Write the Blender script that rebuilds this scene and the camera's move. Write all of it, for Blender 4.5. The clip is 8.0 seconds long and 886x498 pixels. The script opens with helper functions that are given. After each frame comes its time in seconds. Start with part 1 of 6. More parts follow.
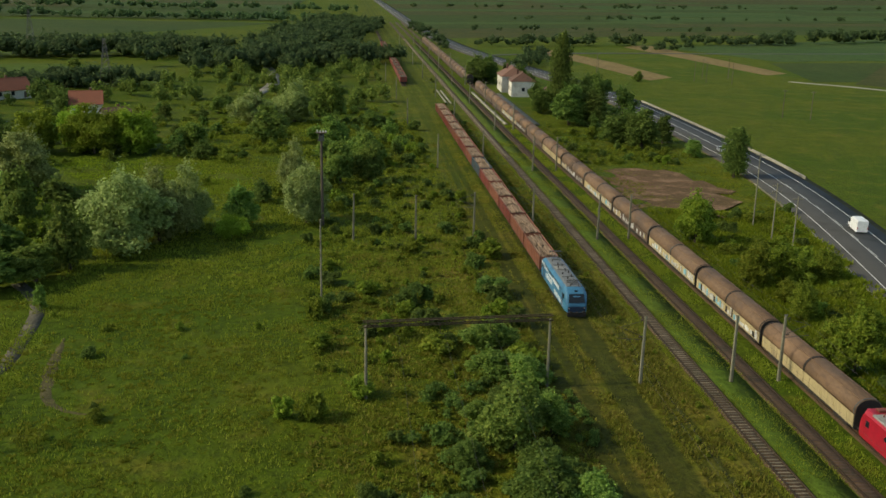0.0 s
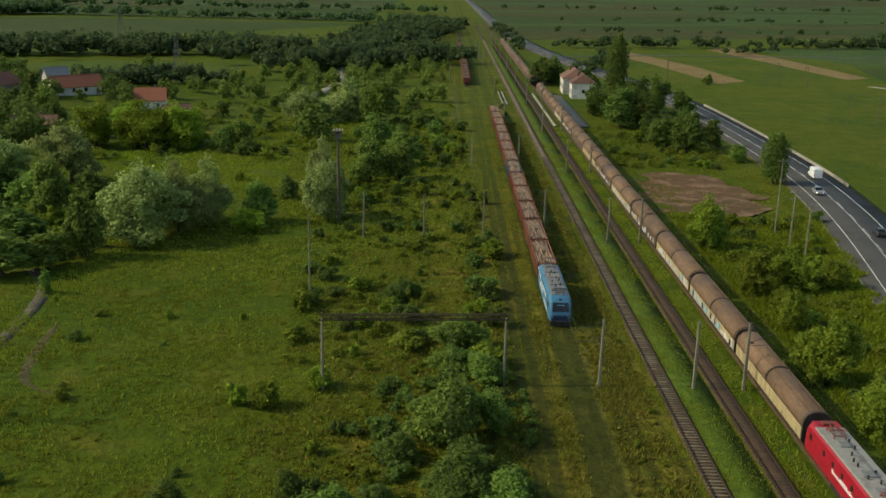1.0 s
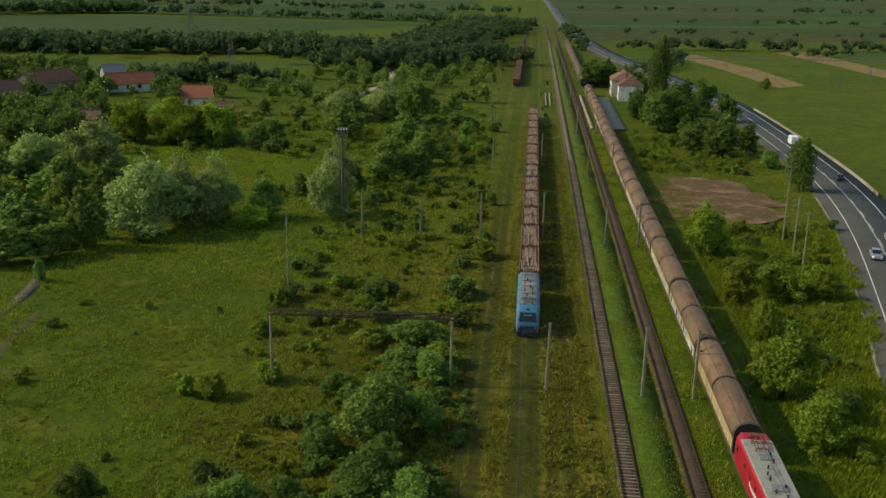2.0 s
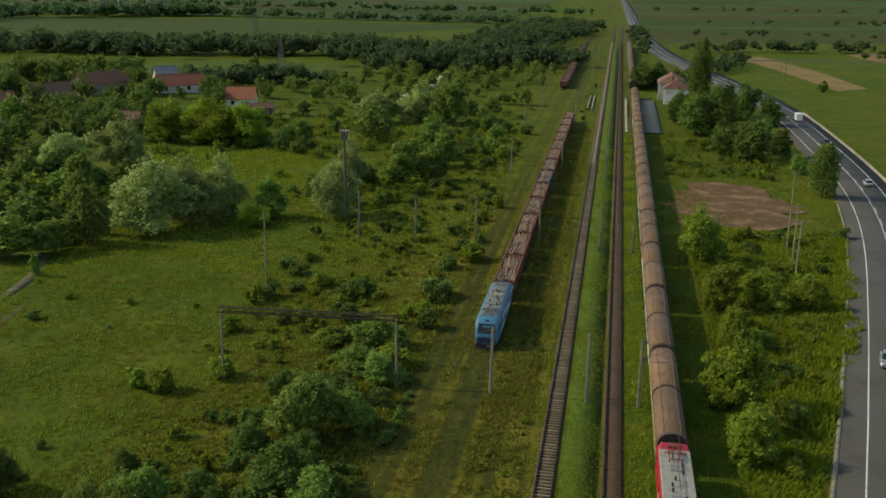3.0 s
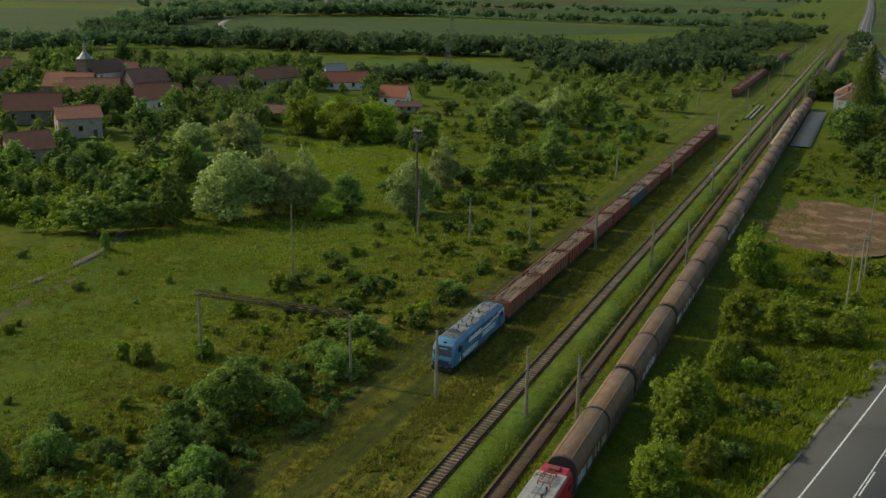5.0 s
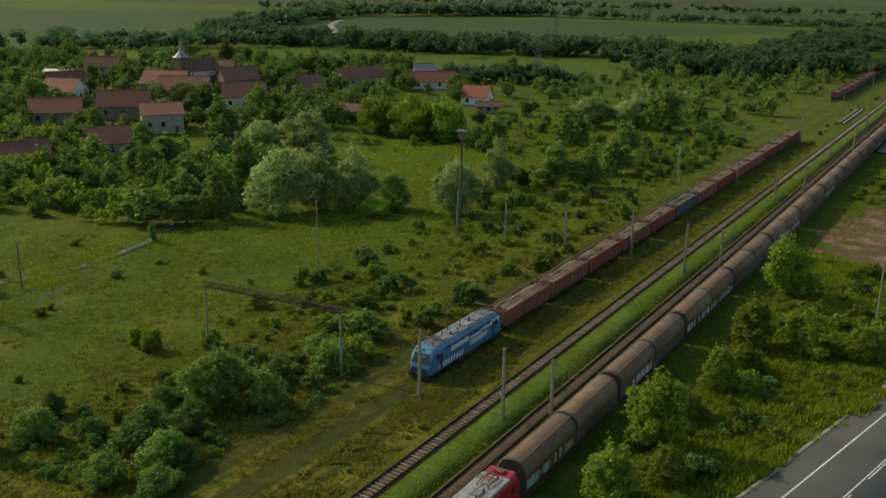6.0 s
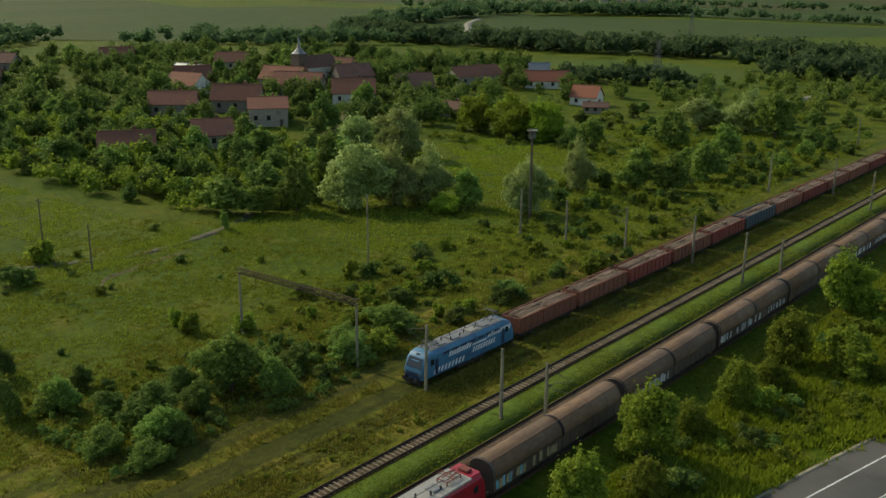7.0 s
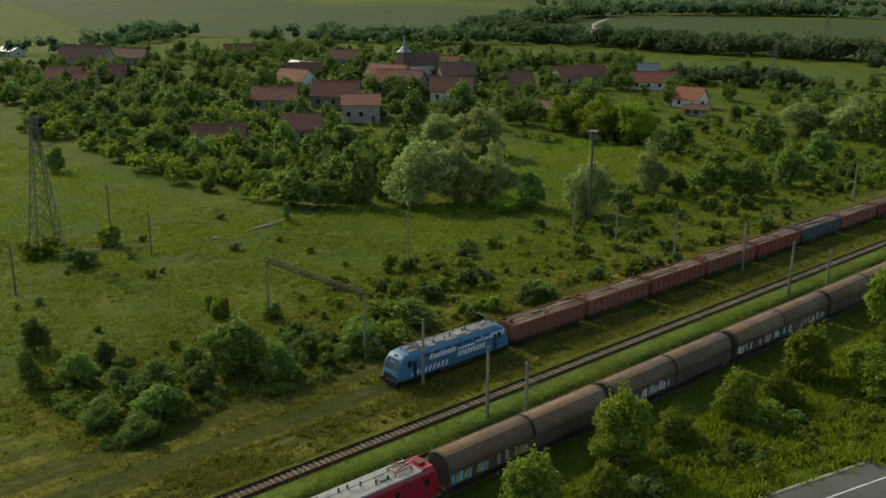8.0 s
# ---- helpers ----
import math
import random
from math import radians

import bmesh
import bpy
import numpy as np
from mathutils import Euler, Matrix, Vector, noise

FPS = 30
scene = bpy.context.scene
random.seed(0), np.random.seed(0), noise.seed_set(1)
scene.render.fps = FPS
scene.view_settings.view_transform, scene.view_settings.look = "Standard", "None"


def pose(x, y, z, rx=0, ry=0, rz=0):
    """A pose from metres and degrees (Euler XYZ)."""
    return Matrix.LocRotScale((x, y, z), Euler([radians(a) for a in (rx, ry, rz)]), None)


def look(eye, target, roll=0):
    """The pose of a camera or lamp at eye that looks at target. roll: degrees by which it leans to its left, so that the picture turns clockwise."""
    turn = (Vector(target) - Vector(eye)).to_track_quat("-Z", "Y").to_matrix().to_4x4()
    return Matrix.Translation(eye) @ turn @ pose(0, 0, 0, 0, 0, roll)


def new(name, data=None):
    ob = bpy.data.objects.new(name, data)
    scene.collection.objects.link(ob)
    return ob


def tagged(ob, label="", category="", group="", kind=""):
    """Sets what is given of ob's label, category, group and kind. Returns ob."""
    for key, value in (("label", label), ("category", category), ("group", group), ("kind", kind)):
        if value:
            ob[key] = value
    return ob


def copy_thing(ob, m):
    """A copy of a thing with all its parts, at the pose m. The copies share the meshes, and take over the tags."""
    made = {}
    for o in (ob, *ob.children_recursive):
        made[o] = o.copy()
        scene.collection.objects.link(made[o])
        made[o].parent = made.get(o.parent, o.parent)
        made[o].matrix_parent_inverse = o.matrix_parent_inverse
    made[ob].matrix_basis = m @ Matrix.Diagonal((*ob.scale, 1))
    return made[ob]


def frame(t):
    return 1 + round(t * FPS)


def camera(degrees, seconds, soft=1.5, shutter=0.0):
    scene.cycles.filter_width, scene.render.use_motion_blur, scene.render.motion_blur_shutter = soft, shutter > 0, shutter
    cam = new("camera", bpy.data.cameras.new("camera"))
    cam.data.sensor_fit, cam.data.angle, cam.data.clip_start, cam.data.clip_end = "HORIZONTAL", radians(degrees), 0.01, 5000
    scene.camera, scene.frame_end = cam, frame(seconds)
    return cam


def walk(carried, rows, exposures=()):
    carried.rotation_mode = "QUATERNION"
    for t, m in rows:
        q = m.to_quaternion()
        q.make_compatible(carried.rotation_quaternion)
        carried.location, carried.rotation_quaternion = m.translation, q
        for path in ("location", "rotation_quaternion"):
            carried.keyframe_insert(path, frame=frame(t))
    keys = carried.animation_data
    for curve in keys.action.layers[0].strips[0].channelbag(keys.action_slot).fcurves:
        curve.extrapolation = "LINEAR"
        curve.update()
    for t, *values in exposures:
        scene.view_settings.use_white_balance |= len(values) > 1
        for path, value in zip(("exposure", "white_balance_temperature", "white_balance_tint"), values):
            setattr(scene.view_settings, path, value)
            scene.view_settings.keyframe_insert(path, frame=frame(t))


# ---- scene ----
cam = camera(49.5, 8.0)
PATH = [
    (0, (0.659, -1.225, 43.698), (0.862, 0.784, 43.125), 1.2),
    (0.5, (8.068, -2.571, 43.846), (8.167, -0.554, 43.271), 1.2),
    (1, (15.390, -3.469, 44.062), (15.388, -1.450, 43.487), 1.2),
    (1.5, (22.616, -3.773, 44.294), (22.513, -1.756, 43.719), 1.1),
    (1.7, (25.535, -3.712, 44.347), (25.402, -1.696, 43.771), 1.2),
    (2.8, (41.772, -2.441, 44.896), (41.462, -0.446, 44.317), 1.0),
    (3, (44.714, -2.020, 44.949), (44.365, -0.032, 44.372), 0.9),
    (3.5, (52.031, -0.547, 45.157), (51.574, 1.420, 44.579), 0.8),
    (4, (59.282, 1.394, 45.354), (58.711, 3.331, 44.774), 0.8),
    (4.5, (66.396, 3.769, 45.524), (65.701, 5.665, 44.943), 0.8),
    (4.7, (69.165, 4.838, 45.556), (68.421, 6.714, 44.975), 0.9),
    (5.8, (83.877, 11.405, 45.877), (82.879, 13.158, 45.292), 0.7),
    (6, (86.448, 12.781, 45.904), (85.404, 14.506, 45.319), 0.6),
    (6.5, (92.682, 16.666, 45.943), (91.518, 18.312, 45.355), 0.5),
    (7, (98.662, 21.012, 45.947), (97.364, 22.554, 45.357), 0.5),
    (7.5, (104.517, 25.797, 45.966), (103.097, 27.227, 45.374), 0.3),
    (8, (110.372, 30.898, 45.996), (108.861, 32.231, 45.403), 0.3),
]
walk(cam, [(t, look(eye, target, roll)) for t, eye, target, roll in PATH], [(0, 0.35, 7300, 0), (8, 0.42, 7300, 0)])
SUN_DIR = Vector((1.0, 0.05, 0)).normalized()      # the way shadows fall
SUN_ELEV = 35.5

# ---- light ----
world = bpy.data.worlds.new("sky")
scene.world = world
world.use_nodes = True
wn = world.node_tree.nodes
sky = wn.new("ShaderNodeTexSky")
sky.sky_type, sky.sun_disc = "NISHITA", False
sky.sun_elevation = radians(SUN_ELEV)
sky.sun_rotation = math.atan2(-SUN_DIR.x, -SUN_DIR.y)
sky.air_density, sky.dust_density = 1.0, 1.5
wn["Background"].inputs[1].default_value = 0.128
world.node_tree.links.new(sky.outputs[0], wn["Background"].inputs[0])
sun = new("sun", bpy.data.lights.new("sun", "SUN"))
sun.data.energy, sun.data.angle, sun.data.color = 2.15, radians(0.6), (1.0, 0.90, 0.73)
away = Vector((-SUN_DIR.x, -SUN_DIR.y, math.tan(radians(SUN_ELEV))))
sun.matrix_world = look(away.normalized() * 300, (0, 0, 0))

# ---- materials ----


def nodes_of(name):
    m = bpy.data.materials.new(name)
    m.use_nodes = True
    t = m.node_tree
    return m, t, t.nodes["Principled BSDF"]


def rgb(c):
    return (*c, 1.0)


def noise_node(t, vec, scale, detail=4.0, rough=0.6):
    n = t.nodes.new("ShaderNodeTexNoise")
    n.inputs["Scale"].default_value, n.inputs["Detail"].default_value, n.inputs["Roughness"].default_value = scale, detail, rough
    if vec is not None:
        t.links.new(vec, n.inputs["Vector"])
    return n.outputs["Fac"]


def ramp(t, fac, lo, hi):
    r = t.nodes.new("ShaderNodeMapRange")
    r.interpolation_type = "SMOOTHSTEP"
    r.inputs[1].default_value, r.inputs[2].default_value = lo, hi
    t.links.new(fac, r.inputs[0])
    return r.outputs[0]


def mix(t, fac, a, b, kind="MIX"):
    m = t.nodes.new("ShaderNodeMix")
    m.data_type, m.blend_type = "RGBA", kind
    for sock, v in ((m.inputs[0], fac), (m.inputs[6], a), (m.inputs[7], b)):
        if isinstance(v, bpy.types.NodeSocket):
            t.links.new(v, sock)
        else:
            sock.default_value = v if isinstance(v, float) else rgb(v)
    return m.outputs[2]


def math_node(t, op, a, b):
    m = t.nodes.new("ShaderNodeMath")
    m.operation = op
    for sock, v in ((m.inputs[0], a), (m.inputs[1], b)):
        if isinstance(v, bpy.types.NodeSocket):
            t.links.new(v, sock)
        else:
            sock.default_value = v
    return m.outputs[0]


def coords(t, jitter=True, stretch=(1, 1, 1)):
    """Object coordinates in metres, shifted from object to object."""
    tc = t.nodes.new("ShaderNodeTexCoord")
    mp = t.nodes.new("ShaderNodeMapping")
    mp.inputs["Scale"].default_value = stretch
    t.links.new(tc.outputs["Object"], mp.inputs[0])
    if jitter:
        oi = t.nodes.new("ShaderNodeObjectInfo")
        t.links.new(math_node(t, "MULTIPLY", oi.outputs["Random"], 50.0), mp.inputs["Location"])
    return mp.outputs[0]


def surface(name, c1, c2, scale=2.0, rough=0.7, metal=0.0, bump=0.3, stain=None, stain_scale=0.5, vary=0.15, stretch=(1, 1, 1)):
    """A worn surface: two colours mingled by fine noise, stains by broad noise, and each object a little lighter or darker."""
    m, t, p = nodes_of(name)
    v = coords(t, True, stretch)
    fine = noise_node(t, v, scale, 6.0, 0.65)
    col = mix(t, ramp(t, fine, 0.35, 0.65), c1, c2)
    broad = noise_node(t, v, stain_scale, 5.0, 0.6)
    if stain:
        col = mix(t, ramp(t, broad, 0.5, 0.72), col, stain)
    oi = t.nodes.new("ShaderNodeObjectInfo")
    gain = ramp(t, oi.outputs["Random"], 0.0, 1.0)
    hsv = t.nodes.new("ShaderNodeHueSaturation")
    t.links.new(col, hsv.inputs["Color"])
    t.links.new(math_node(t, "ADD", math_node(t, "MULTIPLY", gain, 2 * vary), 1.0 - vary), hsv.inputs["Value"])
    t.links.new(hsv.outputs[0], p.inputs["Base Color"])
    rr = math_node(t, "ADD", math_node(t, "MULTIPLY", broad, 0.3), rough - 0.15)
    t.links.new(rr, p.inputs["Roughness"])
    p.inputs["Metallic"].default_value = metal
    if bump:
        b = t.nodes.new("ShaderNodeBump")
        b.inputs["Strength"].default_value, b.inputs["Distance"].default_value = bump, 0.05
        t.links.new(fine, b.inputs["Height"])
        t.links.new(b.outputs[0], p.inputs["Normal"])
    return m


def foliage(name, dark, mid, light, gloss=0.75, through_light=0.5):
    """Leaves: each leaf its own shade, each plant its own tint, light shining through."""
    m, t, p = nodes_of(name)
    g = t.nodes.new("ShaderNodeNewGeometry")
    isl = g.outputs["Random Per Island"]
    col = mix(t, ramp(t, isl, 0.0, 0.6), dark, mid)
    col = mix(t, ramp(t, isl, 0.55, 1.0), col, light)
    oi = t.nodes.new("ShaderNodeObjectInfo")
    hsv = t.nodes.new("ShaderNodeHueSaturation")
    t.links.new(col, hsv.inputs["Color"])
    t.links.new(math_node(t, "ADD", math_node(t, "MULTIPLY", oi.outputs["Random"], 0.03), 0.479), hsv.inputs["Hue"])
    t.links.new(math_node(t, "ADD", math_node(t, "MULTIPLY", oi.outputs["Random"], 0.5), 0.75), hsv.inputs["Value"])
    t.links.new(hsv.outputs[0], p.inputs["Base Color"])
    p.inputs["Roughness"].default_value = gloss
    p.inputs["Specular IOR Level"].default_value = 0.1
    tr = t.nodes.new("ShaderNodeBsdfTranslucent")
    t.links.new(hsv.outputs[0], tr.inputs[0])
    ms = t.nodes.new("ShaderNodeMixShader")
    ms.inputs[0].default_value = through_light
    t.links.new(p.outputs[0], ms.inputs[1])
    t.links.new(tr.outputs[0], ms.inputs[2])
    t.links.new(ms.outputs[0], t.nodes["Material Output"].inputs[0])
    return m


def ground_material(name, lush, mid, dry, soil, dry_bias=0.0, scale=1.0, bump=0.6, weedy=None):
    """Rough grassland: broad patches, metre-wide tufts, fine blades."""
    m, t, p = nodes_of(name)
    v = coords(t, False)
    broad = noise_node(t, v, 0.018 * scale, 3.0, 0.55)
    middle = noise_node(t, v, 0.14 * scale, 4.0, 0.6)
    tuft = noise_node(t, v, 0.9 * scale, 5.0, 0.7)
    fine = noise_node(t, v, 5.0, 3.0, 0.7)
    col = mix(t, ramp(t, broad, 0.38, 0.62), lush, mid)
    col = mix(t, ramp(t, middle, 0.5 - dry_bias, 0.78 - dry_bias), col, dry)
    if weedy:
        xyz = t.nodes.new("ShaderNodeSeparateXYZ")
        t.links.new(v, xyz.inputs[0])
        wob = math_node(t, "ADD", xyz.outputs[0], math_node(t, "MULTIPLY", math_node(t, "SUBTRACT", middle, 0.5), 40.0))
        belt = math_node(t, "MULTIPLY", ramp(t, wob, 2.0, 24.0), math_node(t, "SUBTRACT", 1.0, ramp(t, wob, 40.0, 48.0)))
        belt = math_node(t, "MULTIPLY", belt, math_node(t, "SUBTRACT", 1.0, math_node(t, "MULTIPLY", ramp(t, xyz.outputs[1], 130.0, 260.0), 0.65)))
        sere = mix(t, ramp(t, middle, 0.42, 0.66), weedy[0], weedy[1])
        rut = noise_node(t, coords(t, False, (1.0, 0.045, 1.0)), 0.75, 3.0, 0.6)
        sere = mix(t, math_node(t, "MULTIPLY", ramp(t, rut, 0.46, 0.64), 0.85), sere, weedy[2])
        for rail_x, wide in ((30.0, 0.85), (31.6, 0.85), (24.55, 0.7), (26.15, 0.7), (20.4, 0.6), (35.2, 0.5)):
            off = math_node(t, "ABSOLUTE", math_node(t, "SUBTRACT", math_node(t, "ADD", xyz.outputs[0], math_node(t, "MULTIPLY", math_node(t, "SUBTRACT", tuft, 0.5), 1.1)), rail_x), 0.0)
            groove = math_node(t, "SUBTRACT", 1.0, ramp(t, off, wide * 0.5, wide * 1.5))
            sere = mix(t, math_node(t, "MULTIPLY", groove, 0.9), sere, weedy[2])
        col = mix(t, math_node(t, "MULTIPLY", belt, 0.85), col, sere)
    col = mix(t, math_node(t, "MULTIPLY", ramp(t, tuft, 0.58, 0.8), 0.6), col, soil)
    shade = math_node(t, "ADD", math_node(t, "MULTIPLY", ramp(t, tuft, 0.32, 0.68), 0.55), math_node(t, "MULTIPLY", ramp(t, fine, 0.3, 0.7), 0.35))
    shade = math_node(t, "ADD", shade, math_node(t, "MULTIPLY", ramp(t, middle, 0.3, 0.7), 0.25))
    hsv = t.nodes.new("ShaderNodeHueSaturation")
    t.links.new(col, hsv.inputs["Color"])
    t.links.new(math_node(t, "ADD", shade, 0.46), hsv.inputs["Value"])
    t.links.new(hsv.outputs[0], p.inputs["Base Color"])
    p.inputs["Roughness"].default_value = 0.9
    p.inputs["Specular IOR Level"].default_value = 0.1
    b = t.nodes.new("ShaderNodeBump")
    b.inputs["Strength"].default_value, b.inputs["Distance"].default_value = bump, 0.6
    t.links.new(math_node(t, "ADD", tuft, math_node(t, "MULTIPLY", middle, 1.5)), b.inputs["Height"])
    t.links.new(b.outputs[0], p.inputs["Normal"])
    return m


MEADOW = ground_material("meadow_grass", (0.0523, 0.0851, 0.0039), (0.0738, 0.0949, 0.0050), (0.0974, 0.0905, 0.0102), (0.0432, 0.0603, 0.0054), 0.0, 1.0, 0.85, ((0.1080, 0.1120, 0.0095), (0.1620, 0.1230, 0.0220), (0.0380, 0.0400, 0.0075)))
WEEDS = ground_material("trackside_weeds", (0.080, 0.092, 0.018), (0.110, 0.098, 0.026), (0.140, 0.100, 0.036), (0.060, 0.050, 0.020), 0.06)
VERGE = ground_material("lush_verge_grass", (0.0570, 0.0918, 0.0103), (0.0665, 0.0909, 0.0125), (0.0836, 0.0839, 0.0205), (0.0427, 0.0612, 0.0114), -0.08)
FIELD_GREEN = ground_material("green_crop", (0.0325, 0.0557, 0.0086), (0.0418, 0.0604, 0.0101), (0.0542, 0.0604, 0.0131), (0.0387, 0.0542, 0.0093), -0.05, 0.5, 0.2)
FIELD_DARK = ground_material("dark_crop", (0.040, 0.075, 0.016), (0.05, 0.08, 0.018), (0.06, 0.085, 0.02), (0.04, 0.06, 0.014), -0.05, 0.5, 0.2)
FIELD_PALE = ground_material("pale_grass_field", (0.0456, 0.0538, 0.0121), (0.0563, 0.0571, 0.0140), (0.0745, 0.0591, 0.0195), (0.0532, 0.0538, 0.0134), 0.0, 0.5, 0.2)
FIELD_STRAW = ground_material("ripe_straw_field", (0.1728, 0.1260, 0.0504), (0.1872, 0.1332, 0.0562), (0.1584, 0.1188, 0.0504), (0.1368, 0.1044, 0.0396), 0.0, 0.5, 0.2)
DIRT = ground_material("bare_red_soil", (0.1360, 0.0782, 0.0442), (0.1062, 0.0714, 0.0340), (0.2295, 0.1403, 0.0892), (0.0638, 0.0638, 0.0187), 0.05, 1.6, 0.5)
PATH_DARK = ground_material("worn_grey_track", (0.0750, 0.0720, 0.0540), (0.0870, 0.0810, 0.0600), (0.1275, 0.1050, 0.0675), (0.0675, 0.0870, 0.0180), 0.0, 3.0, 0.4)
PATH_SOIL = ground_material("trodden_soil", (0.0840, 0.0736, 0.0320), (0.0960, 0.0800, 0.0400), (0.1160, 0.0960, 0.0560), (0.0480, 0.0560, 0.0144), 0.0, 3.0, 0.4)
BALLAST = surface("rusty_ballast", (0.1019, 0.0581, 0.0241), (0.0525, 0.0309, 0.0131), 5.0, 0.95, 0, 1.0, (0.0309, 0.0278, 0.0088), 0.35, 0.05)
ASPHALT = surface("asphalt", (0.058, 0.057, 0.054), (0.044, 0.043, 0.041), 8.0, 0.9, 0, 0.2, (0.036, 0.035, 0.033), 0.12, 0.02)
CONCRETE = surface("weathered_concrete", (0.28, 0.26, 0.20), (0.20, 0.185, 0.145), 5.0, 0.9, 0, 0.3, (0.18, 0.16, 0.13), 0.6)
MAST_CONCRETE = surface("grey_mast_concrete", (0.215, 0.20, 0.135), (0.16, 0.15, 0.10), 4.0, 0.9, 0, 0.2, (0.10, 0.09, 0.07), 0.6)
PAINT_WHITE = surface("white_road_paint", (0.62, 0.62, 0.58), (0.50, 0.50, 0.47), 5.0, 0.7, 0, 0.1, (0.3, 0.3, 0.28), 1.2, 0.05)
RAIL_STEEL = surface("rusty_rail", (0.0654, 0.0405, 0.0235), (0.0452, 0.0297, 0.0176), 10.0, 0.7, 0.3, 0.1)
BALLAST_DARK = surface("sooty_ballast", (0.0927, 0.0532, 0.0213), (0.0500, 0.0298, 0.0127), 5.0, 0.95, 0, 1.0, (0.0484, 0.0451, 0.0115), 0.3, 0.05)
SLEEPER = surface("pale_concrete_sleeper", (0.2258, 0.1851, 0.1219), (0.1625, 0.1282, 0.0841), 4.0, 0.9, 0, 0.2, (0.0993, 0.0795, 0.0538), 1.0, 0.3)
OLD_SLEEPER = surface("dark_wooden_sleeper", (0.0840, 0.0528, 0.0360), (0.0560, 0.0360, 0.0256), 4.0, 0.9, 0, 0.2, None, 1.0, 0.25)
RUST_FRAME = surface("rusty_lattice_steel", (0.0930, 0.0630, 0.0252), (0.0525, 0.0382, 0.0180), 6.0, 0.8, 0.3, 0.2)
GALV = surface("dull_galvanised_steel", (0.1300, 0.1300, 0.1235), (0.0910, 0.0910, 0.0845), 5.0, 0.6, 0.6, 0.1)
WIRE = surface("dark_wire", (0.09, 0.085, 0.075), (0.06, 0.055, 0.05), 5.0, 0.6, 0.5, 0.0)
WOOD_POLE = surface("weathered_pole_wood", (0.12, 0.095, 0.07), (0.08, 0.06, 0.045), 3.0, 0.9, 0, 0.3)
BLUE = surface("sky_blue_loco_paint", (0.0465, 0.1762, 0.2925), (0.0338, 0.1387, 0.2496), 1.2, 0.55, 0, 0.02, (0.0300, 0.0900, 0.1638), 0.5, 0.0)
BLUE_DARK = surface("dark_blue_loco_paint", (0.012, 0.03, 0.07), (0.016, 0.035, 0.08), 2.0, 0.4, 0, 0.02, None, 0.5, 0.0)
WHITE_PAINT = surface("white_vehicle_paint", (0.75, 0.76, 0.76), (0.66, 0.67, 0.67), 2.0, 0.4, 0, 0.02, (0.5, 0.5, 0.48), 0.8, 0.05)
ROOF_GREY = surface("grey_loco_roof", (0.20, 0.205, 0.205), (0.15, 0.155, 0.155), 3.0, 0.6, 0.1, 0.05, (0.12, 0.115, 0.11), 0.8, 0.03)
ROOF_LIGHT = surface("pale_grey_loco_roof", (0.29, 0.275, 0.245), (0.235, 0.225, 0.20), 3.0, 0.6, 0, 0.05, (0.15, 0.13, 0.11), 0.8, 0.03)
RED = surface("red_loco_paint", (0.36, 0.008, 0.026), (0.29, 0.007, 0.022), 1.5, 0.45, 0, 0.02, (0.20, 0.010, 0.018), 0.5, 0.0)
RED_WORN = surface("worn_red_wagon_paint", (0.22, 0.045, 0.028), (0.16, 0.04, 0.027), 3.0, 0.8, 0, 0.1, (0.10, 0.045, 0.03), 0.4, 0.25)
OXIDE = surface("oxide_brown_wagon_paint", (0.24, 0.085, 0.045), (0.18, 0.065, 0.038), 3.0, 0.8, 0, 0.15, (0.12, 0.055, 0.034), 0.5, 0.2)
BLUE_WAGON = surface("faded_blue_wagon_paint", (0.0427, 0.0760, 0.0938), (0.0475, 0.0680, 0.0788), 3.0, 0.7, 0, 0.1, (0.0855, 0.0640, 0.0525), 0.5, 0.05)
TIMBER = surface("stripped_timber", (0.34, 0.235, 0.15), (0.23, 0.155, 0.10), 3.0, 0.85, 0, 0.2, (0.14, 0.085, 0.055), 0.8, 0.3, (3, 0.4, 3))
WAGON_ROOF = surface("brown_sliding_roof", (0.195, 0.115, 0.062), (0.140, 0.082, 0.046), 2.5, 0.75, 0.1, 0.1, (0.10, 0.065, 0.045), 0.35, 0.12, (1, 0.35, 1))
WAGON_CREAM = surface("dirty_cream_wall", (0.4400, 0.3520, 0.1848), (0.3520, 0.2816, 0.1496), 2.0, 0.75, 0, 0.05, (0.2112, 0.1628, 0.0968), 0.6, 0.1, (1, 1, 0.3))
WAGON_BROWN = surface("brown_wagon_wall", (0.13, 0.085, 0.06), (0.095, 0.065, 0.048), 2.0, 0.8, 0, 0.05, (0.06, 0.045, 0.036), 0.6, 0.15, (1, 1, 0.3))
TAG_WHITE = surface("white_spray_paint", (0.58, 0.58, 0.55), (0.42, 0.42, 0.41), 3.0, 0.7, 0, 0, (0.25, 0.22, 0.2), 1.5, 0.2)
TAG_BLUE = surface("blue_spray_paint", (0.10, 0.33, 0.46), (0.2, 0.42, 0.52), 3.0, 0.7, 0, 0, (0.3, 0.32, 0.32), 1.5, 0.2)
BLACK = surface("black_running_gear", (0.022, 0.02, 0.019), (0.038, 0.033, 0.029), 5.0, 0.8, 0.2, 0.2)
GLASS_DARK = surface("dark_tinted_glass", (0.012, 0.016, 0.02), (0.015, 0.02, 0.024), 2.0, 0.16, 0, 0, None, 0.5, 0.0)
